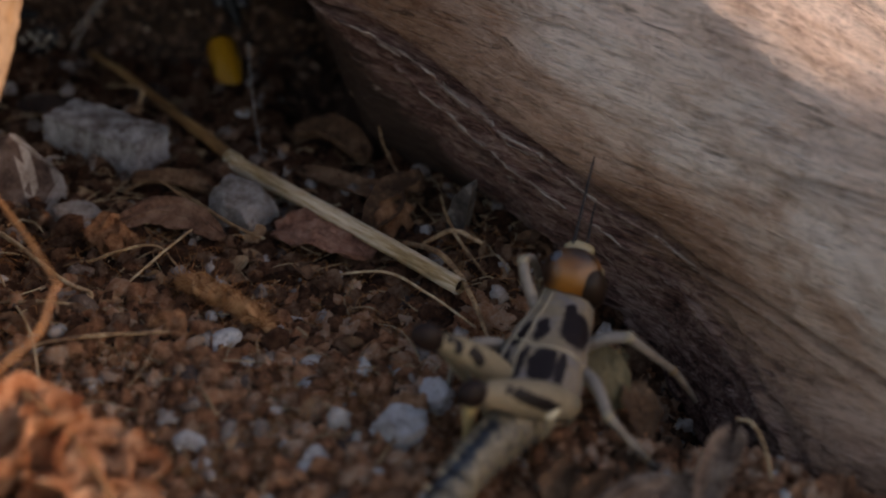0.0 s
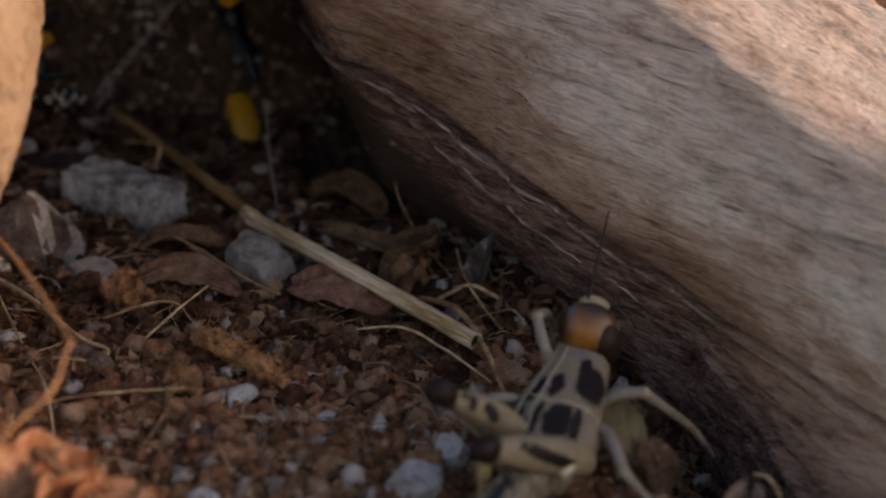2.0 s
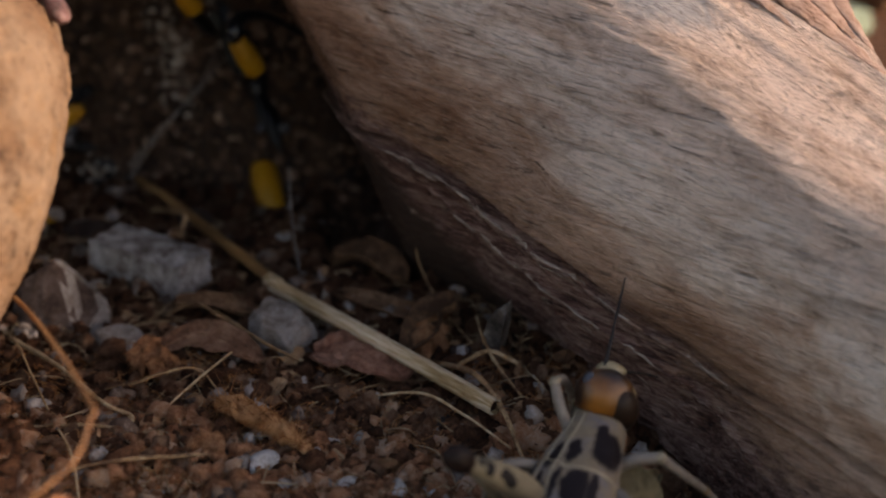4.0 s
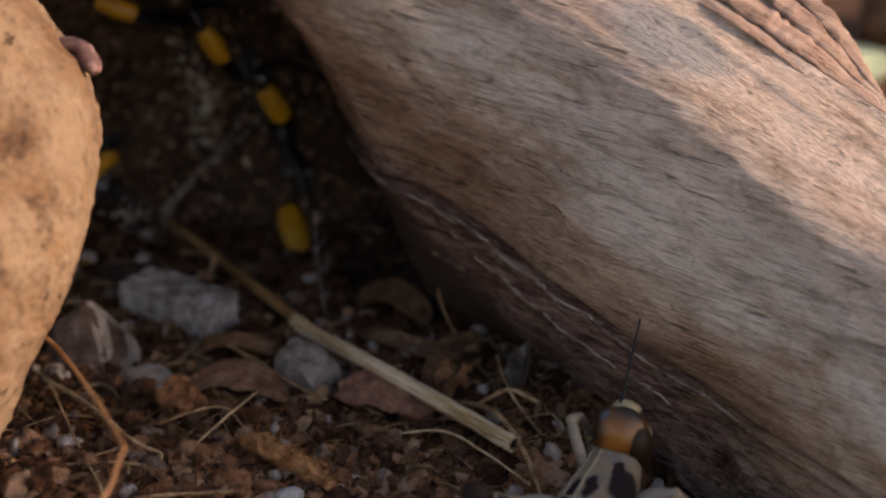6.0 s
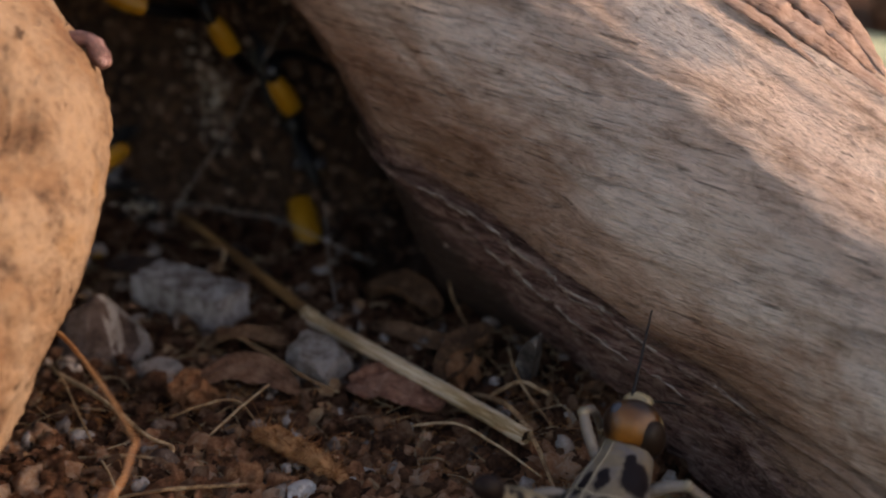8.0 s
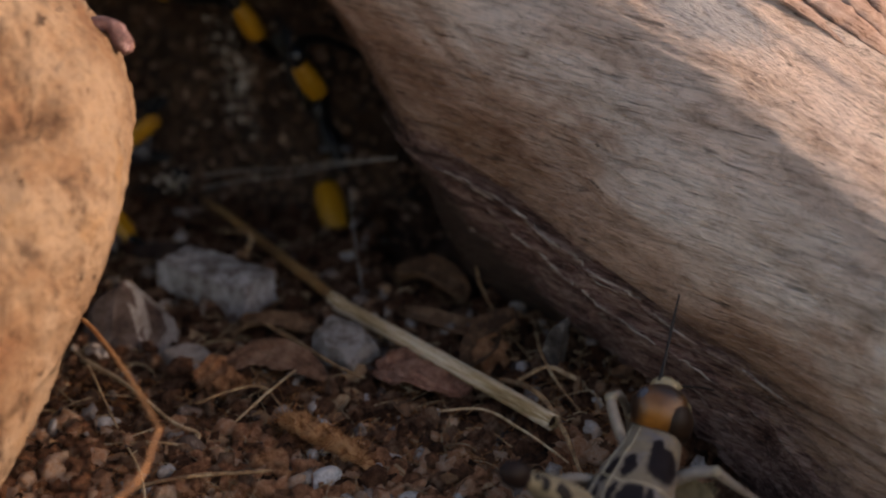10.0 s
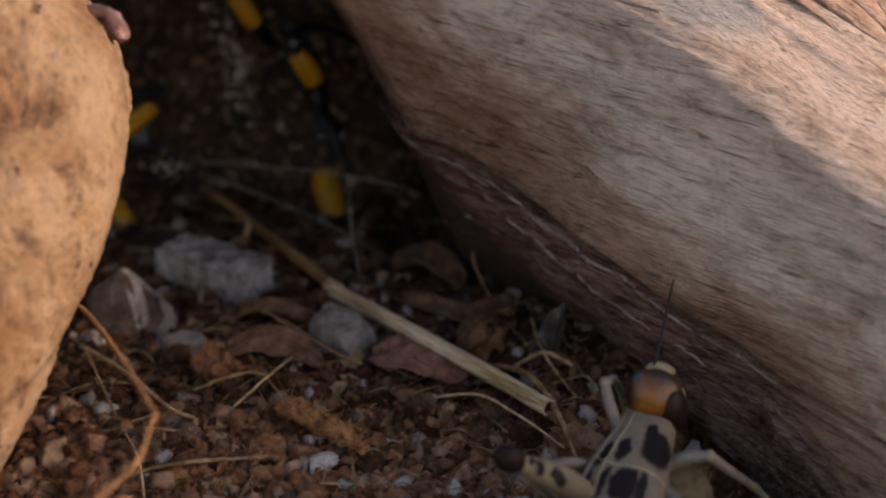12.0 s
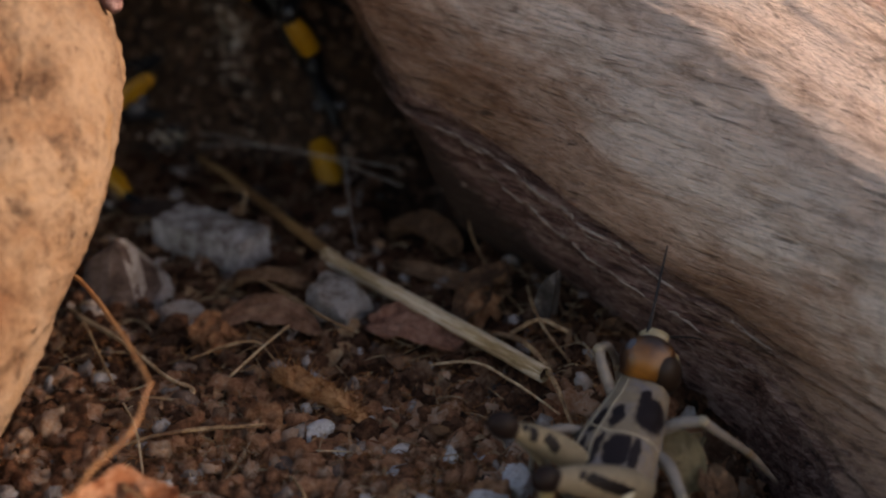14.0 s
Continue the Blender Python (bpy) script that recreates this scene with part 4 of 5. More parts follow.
strand("root", [(-12.8, 187.0, 11.0, 0.04), (-12.6, 185.5, 9.7, 0.05), (-11.8, 181.0, 5.0, 0.055), (-10.6, 176.6, 0.6, 0.05)], FEELER, "fine pale thread of root hanging in the hollow", "root", seed=19, rough=0.6)


strand("root", [(-29.5, 152.5, 0.4, 0.14), (-26.0, 152.0, 1.6, 0.17), (-23.6, 153.2, 2.0, 0.17), (-20.0, 154.0, 2.2, 0.16), (-17.4, 152.2, 0.5, 0.12)], FIBRE, "thin wavy root lying on the crumbs", "root", seed=21)
strand("twig", [(-33.0, 144.6, 0.2, 0.10), (-31.8, 141.4, 2.2, 0.13), (-29.4, 136.0, 2.4, 0.13), (-27.4, 129.0, 0.3, 0.10)], FIBRE, "fine pale grass stem on the soil", "twig", seed=22)
strand("twig", [(-43.5, 165.0, 0.3, 0.10), (-40.0, 158.0, 2.6, 0.13), (-36.6, 151.0, 2.4, 0.13), (-33.6, 146.0, 0.4, 0.10)], FIBRE, "fine pale dry stem beside the rock", "twig", seed=23)
strand("root", [(-25.4, 168.0, 0.8, 0.14), (-22.0, 167.4, 2.8, 0.16), (-19.0, 165.2, 2.4, 0.15), (-16.6, 164.8, 0.8, 0.1)], FIBRE, "thin root above the torn leaf", "root", seed=24)


def many_fibres(n, seed):
    r = random.Random(seed)
    bm = bmesh.new()
    for _ in range(n):
        x, y, w = r.uniform(-50, 20), r.uniform(108, 195), r.uniform(0, 6.28)
        ln, z = r.uniform(4, 15), 0
        pts = []
        for k in range(4):
            z = relief(x, y) + (r.uniform(0.5, 1.5) if 0 < k < 3 else 0.2)
            pts.append((x, y, z, r.uniform(0.035, 0.075)))
            w += r.gauss(0, 0.55)
            x += math.cos(w) * ln / 3
            y += math.sin(w) * ln / 3
        tube(bm, pts, 5, 4)
    single("root_fibres", bm, FIBRE, "fine tangled root fibres over the soil", "root fibres", kind="stuff")


many_fibres(560, 41)


def peat_fluff(n, seed):
    """Short curly fibres of peat lying over the soil."""
    r = random.Random(seed)
    bm = bmesh.new()
    for _ in range(n):
        x, y, w = r.uniform(-44, 18), r.uniform(108, 160), r.uniform(0, 6.28)
        if noise.noise(Vector((x * 0.12, y * 0.12, 4))) < r.uniform(-0.5, 0.15):
            continue
        z, ln = relief(x, y) + r.uniform(0.3, 1.2), r.uniform(0.7, 2.4)
        pts = []
        for k in range(3):
            pts.append((x, y, z + (r.uniform(0.0, 0.6) if k == 1 else 0), r.uniform(0.03, 0.06)))
            w += r.gauss(0, 0.8)
            x += math.cos(w) * ln / 2
            y += math.sin(w) * ln / 2
        tube(bm, pts, 4, 2)
    single("peat_fluff", bm, FUZZ, "short curly orange-brown peat fibres on the soil", "peat fibres", kind="stuff")


peat_fluff(6500, 81)


def leaf_litter(n, seed):
    """Tiny curled flakes of leaf, too many to count."""
    r = random.Random(seed)
    bm = bmesh.new()
    for _ in range(n):
        x, y, ln = r.uniform(-48, 30), r.uniform(106, 192), r.uniform(0.9, 3.0)
        wd = ln * r.uniform(0.2, 0.5)
        m = pose(x, y, relief(x, y) + r.uniform(0.3, 1.1), r.gauss(0, 24), r.gauss(0, 24), r.uniform(0, 360))
        bend, twist = r.uniform(-0.5, 0.7), r.uniform(-0.6, 0.6)
        grid = []
        for i in range(5):
            a = i / 4 - 0.5
            w = wd * (1 - 2.6 * a * a) * r.uniform(0.8, 1.2)
            grid.append([bm.verts.new(m @ Vector((a * ln, k * w, bend * ln * (0.25 - a * a) + twist * k * w * a + 0.5 * k * k * w))) for k in (-1, 0, 1)])
        for r0, r1 in zip(grid, grid[1:]):
            for k in range(2):
                bm.faces.new((r0[k], r0[k + 1], r1[k + 1], r1[k]))
    single("leaf_litter", bm, LITTER, "tiny curled brown flakes of dry leaf on the soil", "leaf litter", kind="stuff", smooth=False)


leaf_litter(520, 61)


# ---- dry leaves ----
def leaf(pts, width, mat, label, curl=0.6, seed=0, up=(0, 0, 1), ragged=0.25, vein=True, name="leaf"):
    """A dry leaf along a midrib of (x, y, z) points, curled and ragged, with thickness and a raised midrib."""
    rows = spline(pts, 14)
    bm = bmesh.new()
    n, m = len(rows), 16
    grid = []
    for i, p in enumerate(rows):
        t = (Vector(rows[min(i + 1, n - 1)]) - Vector(rows[max(i - 1, 0)])).normalized()
        side = t.cross(Vector(up)).normalized()
        nor = side.cross(t)
        f = i / (n - 1)
        w = width * (math.sin(math.pi * min(0.97, f * 0.93 + 0.05)) ** 0.65)
        row = []
        for k in range(-m, m + 1):
            a = k / m
            rag = 1 + ragged * noise.noise(Vector((f * 6, seed * 3.1, math.copysign(2, k)))) * abs(a)
            q = Vector(p) + side * a * w * rag + nor * (curl * width * a * a + width * (0.16 * noise.noise(Vector((f * 4, a * 2, seed))) + ragged * 0.55 * noise.noise(Vector((f * 9, a * 4.5, seed + 5)))) + 0.03 * width * abs(math.sin((f * 9 + abs(a) * 2) * 3.1)) + width * ragged * (0.16 * noise.noise(Vector((f * 22, a * 10, seed + 8))) + 0.22 * abs(noise.noise(Vector((f * 3, a * 8, seed + 11))))))
            row.append(bm.verts.new(q))
        grid.append(row)
    for r0, r1 in zip(grid, grid[1:]):
        for k in range(2 * m):
            bm.faces.new((r0[k], r0[k + 1], r1[k + 1], r1[k]))
    t = thing(name, pts[0], label, "leaf", "dry leaves")
    ob = part("blade", bm, mat, t)
    md = ob.modifiers.new("thick", "SOLIDIFY")
    md.thickness = 0.00018
    if vein:
        b2 = bmesh.new()
        tube(b2, [(*(Vector(q) + Vector((0, 0, 0.05))), 0.28 * (1 - 0.75 * i / 6)) for i, q in enumerate(spline(pts, 2)[:7])], 6, 3)
        part("midrib", b2, mat, t)
    return t


leaf([(-25.5, 160.2, 0.8), (-21, 161.4, 2.2), (-17.0, 159.6, 2.3), (-13.2, 156.8, 1.6)], 2.1, LEAF_TORN, "flat torn brown dry leaf lying on stones", 0.08, 1, up=(0, -0.35, 1), ragged=0.3)
leaf([(-24.5, 169.6, 1.0), (-20, 168.2, 2.0), (-15.5, 166.6, 1.4)], 1.5, LEAF, "narrow curled dry leaf below the oblong stone", 0.7, 2)
leaf([(-8, 159.5, 0.8), (-3, 158.5, 1.8), (2.5, 154.2, 1.2)], 4.2, LEAF_RUST, "reddish brown dry leaf under the straw", 0.1, 3)
leaf([(2.5, 160.5, 0.6), (5.5, 163.5, 3.6), (8.2, 163.2, 4.8)], 2.6, LEAF, "small crumpled brown leaf by the log", 0.5, 4)
leaf([(-7, 182.0, 0.4), (-3.0, 179.4, 2.6), (1.5, 175.2, 1.2)], 2.5, LEAF, "olive brown curled leaf in the hollow", 0.7, 5)
leaf([(-6, 173, 0.8), (1, 168, 1.6), (7, 164.8, 0.8)], 1.8, LEAF, "narrow dark dry leaf beside the straw", 0.5, 6)
# sunlit heap of curled leaves, slid towards the camera along its sight lines into the sun
def raised(pts):
    eye = Vector((3.7, 4.5, 91.4))
    out = [tuple(eye + (Vector(p[:3]) - Vector((0, 2.0, 1.1)) - eye) * 0.955) + tuple(p[3:]) for p in pts]
    out[0] = (out[0][0], out[0][1], 0.3) + tuple(out[0][3:])
    return out


leaf(raised([(-34, 112, 0.6), (-29.5, 117, 3.0), (-26.5, 120.5, 5.6), (-23.0, 122.5, 3.6)]), 3.6, LEAF_RED, "sunlit curled orange-red dry leaf", 0.9, 8, ragged=0.5)
leaf(raised([(-27, 113, 1), (-22, 116.5, 2.2), (-17.5, 119.0, 2.6), (-14.6, 120.6, 1.6)]), 3.0, LEAF_RED, "sunlit crumpled orange-red dry leaf", 0.5, 9, ragged=0.5)
leaf(raised([(-30, 118, 0.6), (-26.5, 119.5, 3.4), (-25.0, 121.5, 5.4), (-24.0, 121.0, 6.6)]), 1.8, LEAF_RED, "rolled orange dry leaf tip in the sun", 1.3, 10, ragged=0.3)
leaf(raised([(-36, 114, 0.6), (-33.5, 118, 2.6), (-30.0, 121.5, 3.4)]), 2.8, LEAF_RED, "dark red dry leaf in the heap", 0.4, 11, ragged=0.4)
leaf(raised([(-25, 109, 1), (-19, 113, 2.4), (-14.5, 115.5, 1.0)]), 2.4, LEAF_RED, "brown curled dry leaf at the heap's edge", 0.6, 12, ragged=0.8)
for i, (x, y, z, w, ln) in enumerate(((-27, 121, 4.0, 40, 5), (-24, 119, 4.6, 70, 4.5), (-21.5, 120.5, 3.6, 20, 5), (-19, 118, 3.2, 100, 4), (-24.5, 122.8, 3.0, 130, 5), (-17.5, 120.2, 2.2, 10, 4), (-30, 117, 3.4, 60, 5), (-22.5, 115.5, 3.2, 150, 5), (-28.5, 123.5, 2.4, 85, 4))):
    dx, dy = math.cos(radians(w)) * ln / 2, math.sin(radians(w)) * ln / 2
    leaf(raised([(x - dx, y - dy, z - 1.4), (x - dx * 0.3, y - dy * 0.3, z + 0.7), (x + dx * 0.4, y + dy * 0.4, z + 1.0), (x + dx, y + dy, z - 0.8)]), ln * 0.36, LEAF_RED, "small crumpled orange-red leaf scrap in the sun", 0.8, 30 + i, ragged=0.8, vein=False)
strand("twig", [(-25.6, 116.0, 10.6, 0.28), (-21.4, 112.2, 9.4, 0.32), (-17.0, 106.8, 6.4, 0.3), (-13.5, 101.4, 0.4, 0.28)], ROOT, "orange leaf stalk across the curled leaves", "twig", seed=18)
# leaves under the insect
leaf([(21.4, 131.6, 3.6), (22.8, 130.2, 4.7), (24.4, 128.6, 4.0), (25.4, 127.2, 1.6)], 2.3, LEAF_PALE, "broad cream dry leaf cupped under the insect's legs", 0.35, 16, up=(0.1, -0.6, 0.8), ragged=0.12, vein=False)
leaf([(23.8, 129.6, 3.4), (25.2, 130.6, 4.3), (26.6, 131.9, 4.7)], 1.0, LEAF_PALE, "pointed tip of a cream dry leaf", 0.5, 17, up=(0, -0.6, 0.8), ragged=0.1)
leaf([(27.0, 129.2, 3.2), (27.3, 127.6, 3.0), (27.8, 125.8, 1.6), (28.2, 124.2, 0.4)], 1.6, LEAF, "reddish brown dry leaf leaning under the insect", 0.3, 19, up=(0.2, -0.6, 0.8), ragged=0.3)
leaf([(19.5, 112.0, 0.4), (23.0, 114.6, 1.8), (27.4, 116.4, 2.4), (31.4, 116.6, 2.0), (33.6, 116.2, 0.8)], 1.3, LEAF_PINK, "long shrivelled pinkish leaf lying by the log", -0.9, 13, ragged=0.7)
leaf([(24.5, 113.4, 0.3), (28.6, 114.8, 1.2), (33.0, 114.4, 1.0)], 1.1, LEAF_PINK, "curled brown leaf edge on the soil", 0.9, 15, ragged=0.7)
leaf([(31.6, 113.8, 0.6), (32.6, 115.6, 2.6), (33.8, 117.8, 4.0), (34.6, 119.6, 4.2)], 1.6, LEAF_PINK, "cupped fan-shaped leaf tip by the log", 1.0, 14, ragged=0.25)
leaf([(17.5, 111.5, 0.4), (19.4, 114.8, 2.0), (20.4, 118.0, 1.8)], 1.5, LEAF, "brown crumpled scrap of leaf below the insect's body", 0.9, 18, ragged=0.8)
leaf([(20.5, 112.5, 0.3), (21.4, 115.0, 1.4), (23.6, 117.4, 1.0)], 1.0, LEAF, "small brown crumpled leaf scrap", 0.9, 20, ragged=0.8)


# a thick root covered with fine hairs
def fuzzy_root(pts, seed):
    r = random.Random(seed)
    t = thing("root", (*pts[0][:2], 0), "thick fuzzy orange-brown root piece on the soil", "root")
    bm = bmesh.new()
    tube(bm, pts, 16, 9, 0.8, rough=0.7, seed=seed)
    for v in bm.verts:
        v.co += noise.noise_vector(v.co * 2.2) * 0.3
    part("core", bm, FUZZ, t)
    hb = bmesh.new()
    rows = spline(pts, 40)
    for _ in range(420):
        q = r.choice(rows)
        n = Vector((r.gauss(0, 1), r.gauss(0, 1), abs(r.gauss(0, 1)) * 0.9)).normalized()
        p = Vector(q[:3]) + n * q[3] * 0.6
        ln = r.uniform(0.5, 1.5)
        b = Vector((r.gauss(0, 0.3), r.gauss(0, 0.3), r.gauss(0, 0.3)))
        tube(hb, [(*p, 0.05), (*(p + (n + b) * ln * 0.5), 0.035), (*(p + (n + b * 2.5) * ln), 0.015)], 4, 2)
    part("hairs", hb, FUZZ, t, "fine orange hairs")


# crumbly clods of peat
def clod(pts, label, seed):
    bm = bmesh.new()
    tube(bm, pts, 18, 9, 0.8, rough=0.9, seed=seed)
    for v in bm.verts:
        v.co += noise.noise_vector(v.co * 2.2) * 0.35 + noise.noise_vector(v.co * 6.0) * 0.16
    return single("clod", bm, PEAT, label, "soil clod", "peat clods", smooth=False, origin=(*pts[0][:2], 0))


fuzzy_root([(-17.0, 149.2, 0.9, 0.7), (-15.2, 147.4, 1.7, 1.15), (-13.2, 145.6, 1.9, 1.3), (-10.0, 143.0, 1.7, 1.1), (-6.9, 140.4, 1.0, 0.6)], 51)
clod([(-27.4, 157.2, 0.6, 1.0), (-26.0, 156.6, 1.4, 2.0), (-23.8, 156.4, 1.2, 1.7), (-22.6, 156.2, 0.6, 0.8)], "rounded crumbly orange clod of soil", 52)
clod([(-14.8, 138.2, 0.5, 0.8), (-17.0, 140.4, 1.2, 1.5), (-19.2, 141.0, 0.9, 1.1)], "dark crumbly clod of soil", 53)
clod([(3.6, 160.6, 0.5, 0.9), (4.6, 162.0, 1.6, 1.9), (6.2, 163.2, 1.4, 1.5)], "small crumbly brown clod beside the log", 54)
clod([(4.6, 127.6, 0.5, 0.9), (6.2, 127.2, 1.4, 1.6), (8.0, 126.6, 1.0, 1.1)], "crumbly red clod beside the white stone", 55)

# charred flake leaning on the log
fl = rubble(3, 77, 8, 0.5)
bmesh.ops.transform(fl, matrix=Matrix.Translation((12.4, 160.6, 3.6)) @ pose(0, 0, 0, 20, -18, 50) @ Matrix.Diagonal((1.9, 1.2, 5.6, 1)), verts=fl.verts)
single("bark_flake", fl, CHAR, "charred grey bark flake leaning on the log", "bark", smooth=False, origin=(12.4, 160.6, 0))


# ---- the locust nymph ----
def limb(name, pts, mat, parent, label="", sides=10, flat=1.0, at=None, up=(0, 0, 1)):
    bm = bmesh.new()
    tube(bm, pts, sides, 6, flat, up)
    return part(name, bm, mat, parent, label, at=at)


LOC = (18.0, 124.0, 0.0)


def rel(*p):
    return tuple(a - b for a, b in zip(p, LOC))


def build_locust():
    t = thing("locust", LOC, "cream and black locust nymph standing beside the log", "insect")
    ax = Vector((0.235, 0.955, 0.18)).normalized()
    # abdomen
    ab = bmesh.new()
    rows = []
    a0, a1 = Vector((16.8, 122.0, 4.8)), Vector((7.6, 106.5, 3.4))
    for i in range(10):
        f = i / 9
        c = a0.lerp(a1, f) + Vector((-0.5, 0.3, 0.9)) * math.sin(f * math.pi)
        r = 2.2 * (1 - 0.45 * f ** 1.6)
        rows.append((*c, r * 1.03))
        rows.append((*(c + (a1 - a0) / 9 * 0.80), r * 0.99))
        rows.append((*(c + (a1 - a0) / 9 * 0.92), r * 0.90))
    tube(ab, rows, 28, 2, 1.1)
    stripes = []
    band = [(13.28, 116.94, 7.39), (12.01, 114.81, 7.18), (10.77, 112.88, 6.87), (9.58, 111.52, 6.44), (8.43, 110.4, 5.78), (7.2, 108.6, 5.2)]
    for i, q in enumerate(spline(band, 2)):
        stripes.append((rel(*q), (0.78, 0.95, 0.9) if i % 2 == 0 else (0.6, 0.8, 0.8)))
    for i in range(9):
        f = (i + 0.4) / 9
        c = a0.lerp(a1, f) + Vector((-0.5, 0.3, 0.9)) * math.sin(f * math.pi)
        low = c + Vector((2.3 * (1 - 0.5 * f ** 1.6), -0.8, -0.9))
        stripes.append((rel(*low), (0.6, 1.3, 0.5)))
    part("abdomen", ab, chitin("abdomen_cuticle", (0.155, 0.12, 0.078), 0.5, stripes, (0.008, 0.011, 0.018), 0.2, speck=2500, warp=0.0002), t, "speckled cream abdomen with a black stripe")
    for q in band[:5]:
        bl = bmesh.new()
        c = Vector(q) + Vector((-0.62, 0.25, -0.12))
        ball(bl, c, (0.26, 0.34, 0.16), basis((-0.5, -0.85, -0.1)), 2)
        part("pale_mark", bl, CREAM, t, "small pale mark beside the stripe")
    # thorax under the pronotum
    th = bmesh.new()
    tube(th, [(16.4, 121.0, 5.0, 2.6), (17.8, 124.5, 5.6, 2.9), (19.6, 129.5, 6.6, 2.7), (21.2, 134.0, 8.2, 2.1)], 24, 6, 1.05)
    part("thorax", th, CREAM, t)
    # pronotum: a saddle with a keel
    pn = bmesh.new()
    st = spline([(17.0, 121.6, 6.9, 3.5), (18.1, 124.6, 7.7, 3.5), (19.3, 128.2, 8.5, 3.1), (20.3, 131.2, 9.2, 2.6), (21.0, 133.4, 9.8, 2.3)], 7)
    grid = []
    side0 = ax.cross(Vector((0, 0, 1))).normalized()
    nor0 = side0.cross(ax)
    for i, q in enumerate(st):
        row = []
        rad = q[3]
        groove = 1 - 0.05 * math.exp(-((i - 15) / 1.3) ** 2)
        for k in range(33):
            w = radians(-20 + 220 * k / 32)
            keel = 0.10 * math.exp(-((k - 20) / 0.8) ** 2) + 0.12 * math.exp(-((k - 9) / 1.0) ** 2) + 0.10 * math.exp(-((k - 23) / 0.8) ** 2)
            p = Vector(q[:3]) - nor0 * 1.6 + side0 * math.cos(w) * rad * groove * (1.0 if math.cos(w) > 0 else 1.22 + 0.22 * step(2, 8, i) * step(26, 16, i)) + nor0 * (math.sin(w) * rad * 0.85 * groove + keel)
            p += ax * 1.9 * step(17, 24, k) * step(20, 28, i)
            if i == 0:
                p -= ax * 0.9 * max(0, math.sin(w)) ** 3
            row.append(pn.verts.new(p))
        grid.append(row)
    for r0, r1 in zip(grid, grid[1:]):
        for k in range(32):
            pn.faces.new((r0[k], r0[k + 1], r1[k + 1], r1[k]))
    lines = {"keel": [[(i, 20) for i in range(2, 29, 4)], [(i, 23) for i in range(2, 29, 4)]], "seam": [[(10, 4), (10, 7), (10, 10), (10, 14), (10, 18), (11, 20), (12, 22), (14, 23)]]}
    ridges = []
    for name, runs in lines.items():
        for run in runs:
            ridges.append((name, [(*(grid[i][k].co + side0 * 0.2 * math.cos(radians(-20 + 6.875 * k)) + nor0 * 0.2 * math.sin(radians(-20 + 6.875 * k))), 0.075) for i, k in run]))
    # black patches: steps round the shield and along it, and their radii
    marks = [((k, i, 0), (rk, ri, 90)) for k, i, rk, ri in (
        (10.4, 16.6, 5.4, 5.6), (13.4, 20.5, 2.0, 4.0), (18.2, 14.2, 1.5, 3.9), (21.5, 13.4, 1.2, 4.2),
        (16.0, 5.2, 2.3, 5.0), (14.4, 5.4, 1.6, 4.8), (12.0, 5.4, 1.2, 4.8), (10.9, 4.2, 0.5, 3.6),
        (19.1, 6.8, 0.8, 3.4), (21.2, 3.0, 2.6, 3.0), (24.8, 9.0, 1.0, 4.2), (22.0, 7.6, 0.6, 2.2))]
    uv = pn.loops.layers.uv.new("grid")
    where = {v: (k, i) for i, row in enumerate(grid) for k, v in enumerate(row)}
    for f in pn.faces:
        for lp in f.loops:
            k, i = where[lp.vert]
            lp[uv].uv = (k * 0.001, i * 0.001)
    # the shield's lilac-grey sheen is mixed into its colour
    pno = part("pronotum", pn, chitin("pronotum_cuticle", (0.195, 0.145, 0.098), 0.5, marks, (0.012, 0.008, 0.009), 0.22, warp=0.0009, spec=0.1, glaze=(0.150, 0.132, 0.14), on_grid=True), t, "cream shield with black patches and pale keels")
    md = pno.modifiers.new("thick", "SOLIDIFY")
    md.thickness = 0.0002
    for name, pts in ridges:
        limb(name, pts, KEEL, t, "raised pale line", 8)
    # wing pads and hind edge
    for sgn in (-1, 1):
        c = Vector((17.0, 121.0, 7.2)) + side0 * sgn * 1.8
        wp = bmesh.new()
        ball(wp, c, (2.2, 0.9, 0.5), basis(ax))
        part("wing_pad", wp, chitin("wing_pad_cuticle", (0.44, 0.36, 0.24), 0.4, [(rel(*c), (1.0, 1.4, 1.2))], blur=0.2), t)
    # head
    hd = bmesh.new()
    ball(hd, (21.9, 136.4, 9.6), (2.4, 2.9, 3.2), basis(ax, (0, 0, 1)), 4)
    ball(hd, (22.2, 138.0, 12.2), (0.9, 1.5, 0.95), basis(ax), 4)
    for v in hd.verts:
        v.co += noise.noise_vector(v.co * 0.9) * 0.16 + noise.noise_vector(v.co * 2.6) * 0.07
    head = part("head", hd, chitin("head_cuticle", (0.30, 0.225, 0.125), 0.4, [(rel(23.4, 135.0, 8.6), (1.6, 3.2, 2.4))], (0.05, 0.026, 0.014), 0.4, warp=0.0005), t, "cream face and cheeks")
    cr = bmesh.new()
    ball(cr, (21.45, 135.7, 10.9), (2.4, 2.85, 2.75), basis(ax), 4)
    for v in cr.verts:
        v.co += noise.noise_vector(v.co * 0.7) * 0.14
    part("crown", cr, chitin("crown_cuticle", (0.24, 0.082, 0.010), 0.36, [(rel(25.4, 134.0, 9.8), (4.3, 6.0, 6.0)), (rel(22.4, 136.4, 13.4), (3.5, 3.6, 3.0)), (rel(18.9, 135.3, 11.6), (2.0, 2.4, 2.6))], (0.018, 0.007, 0.004), 0.6, warp=0.0004), head, "glossy amber brown crown, black on one side")
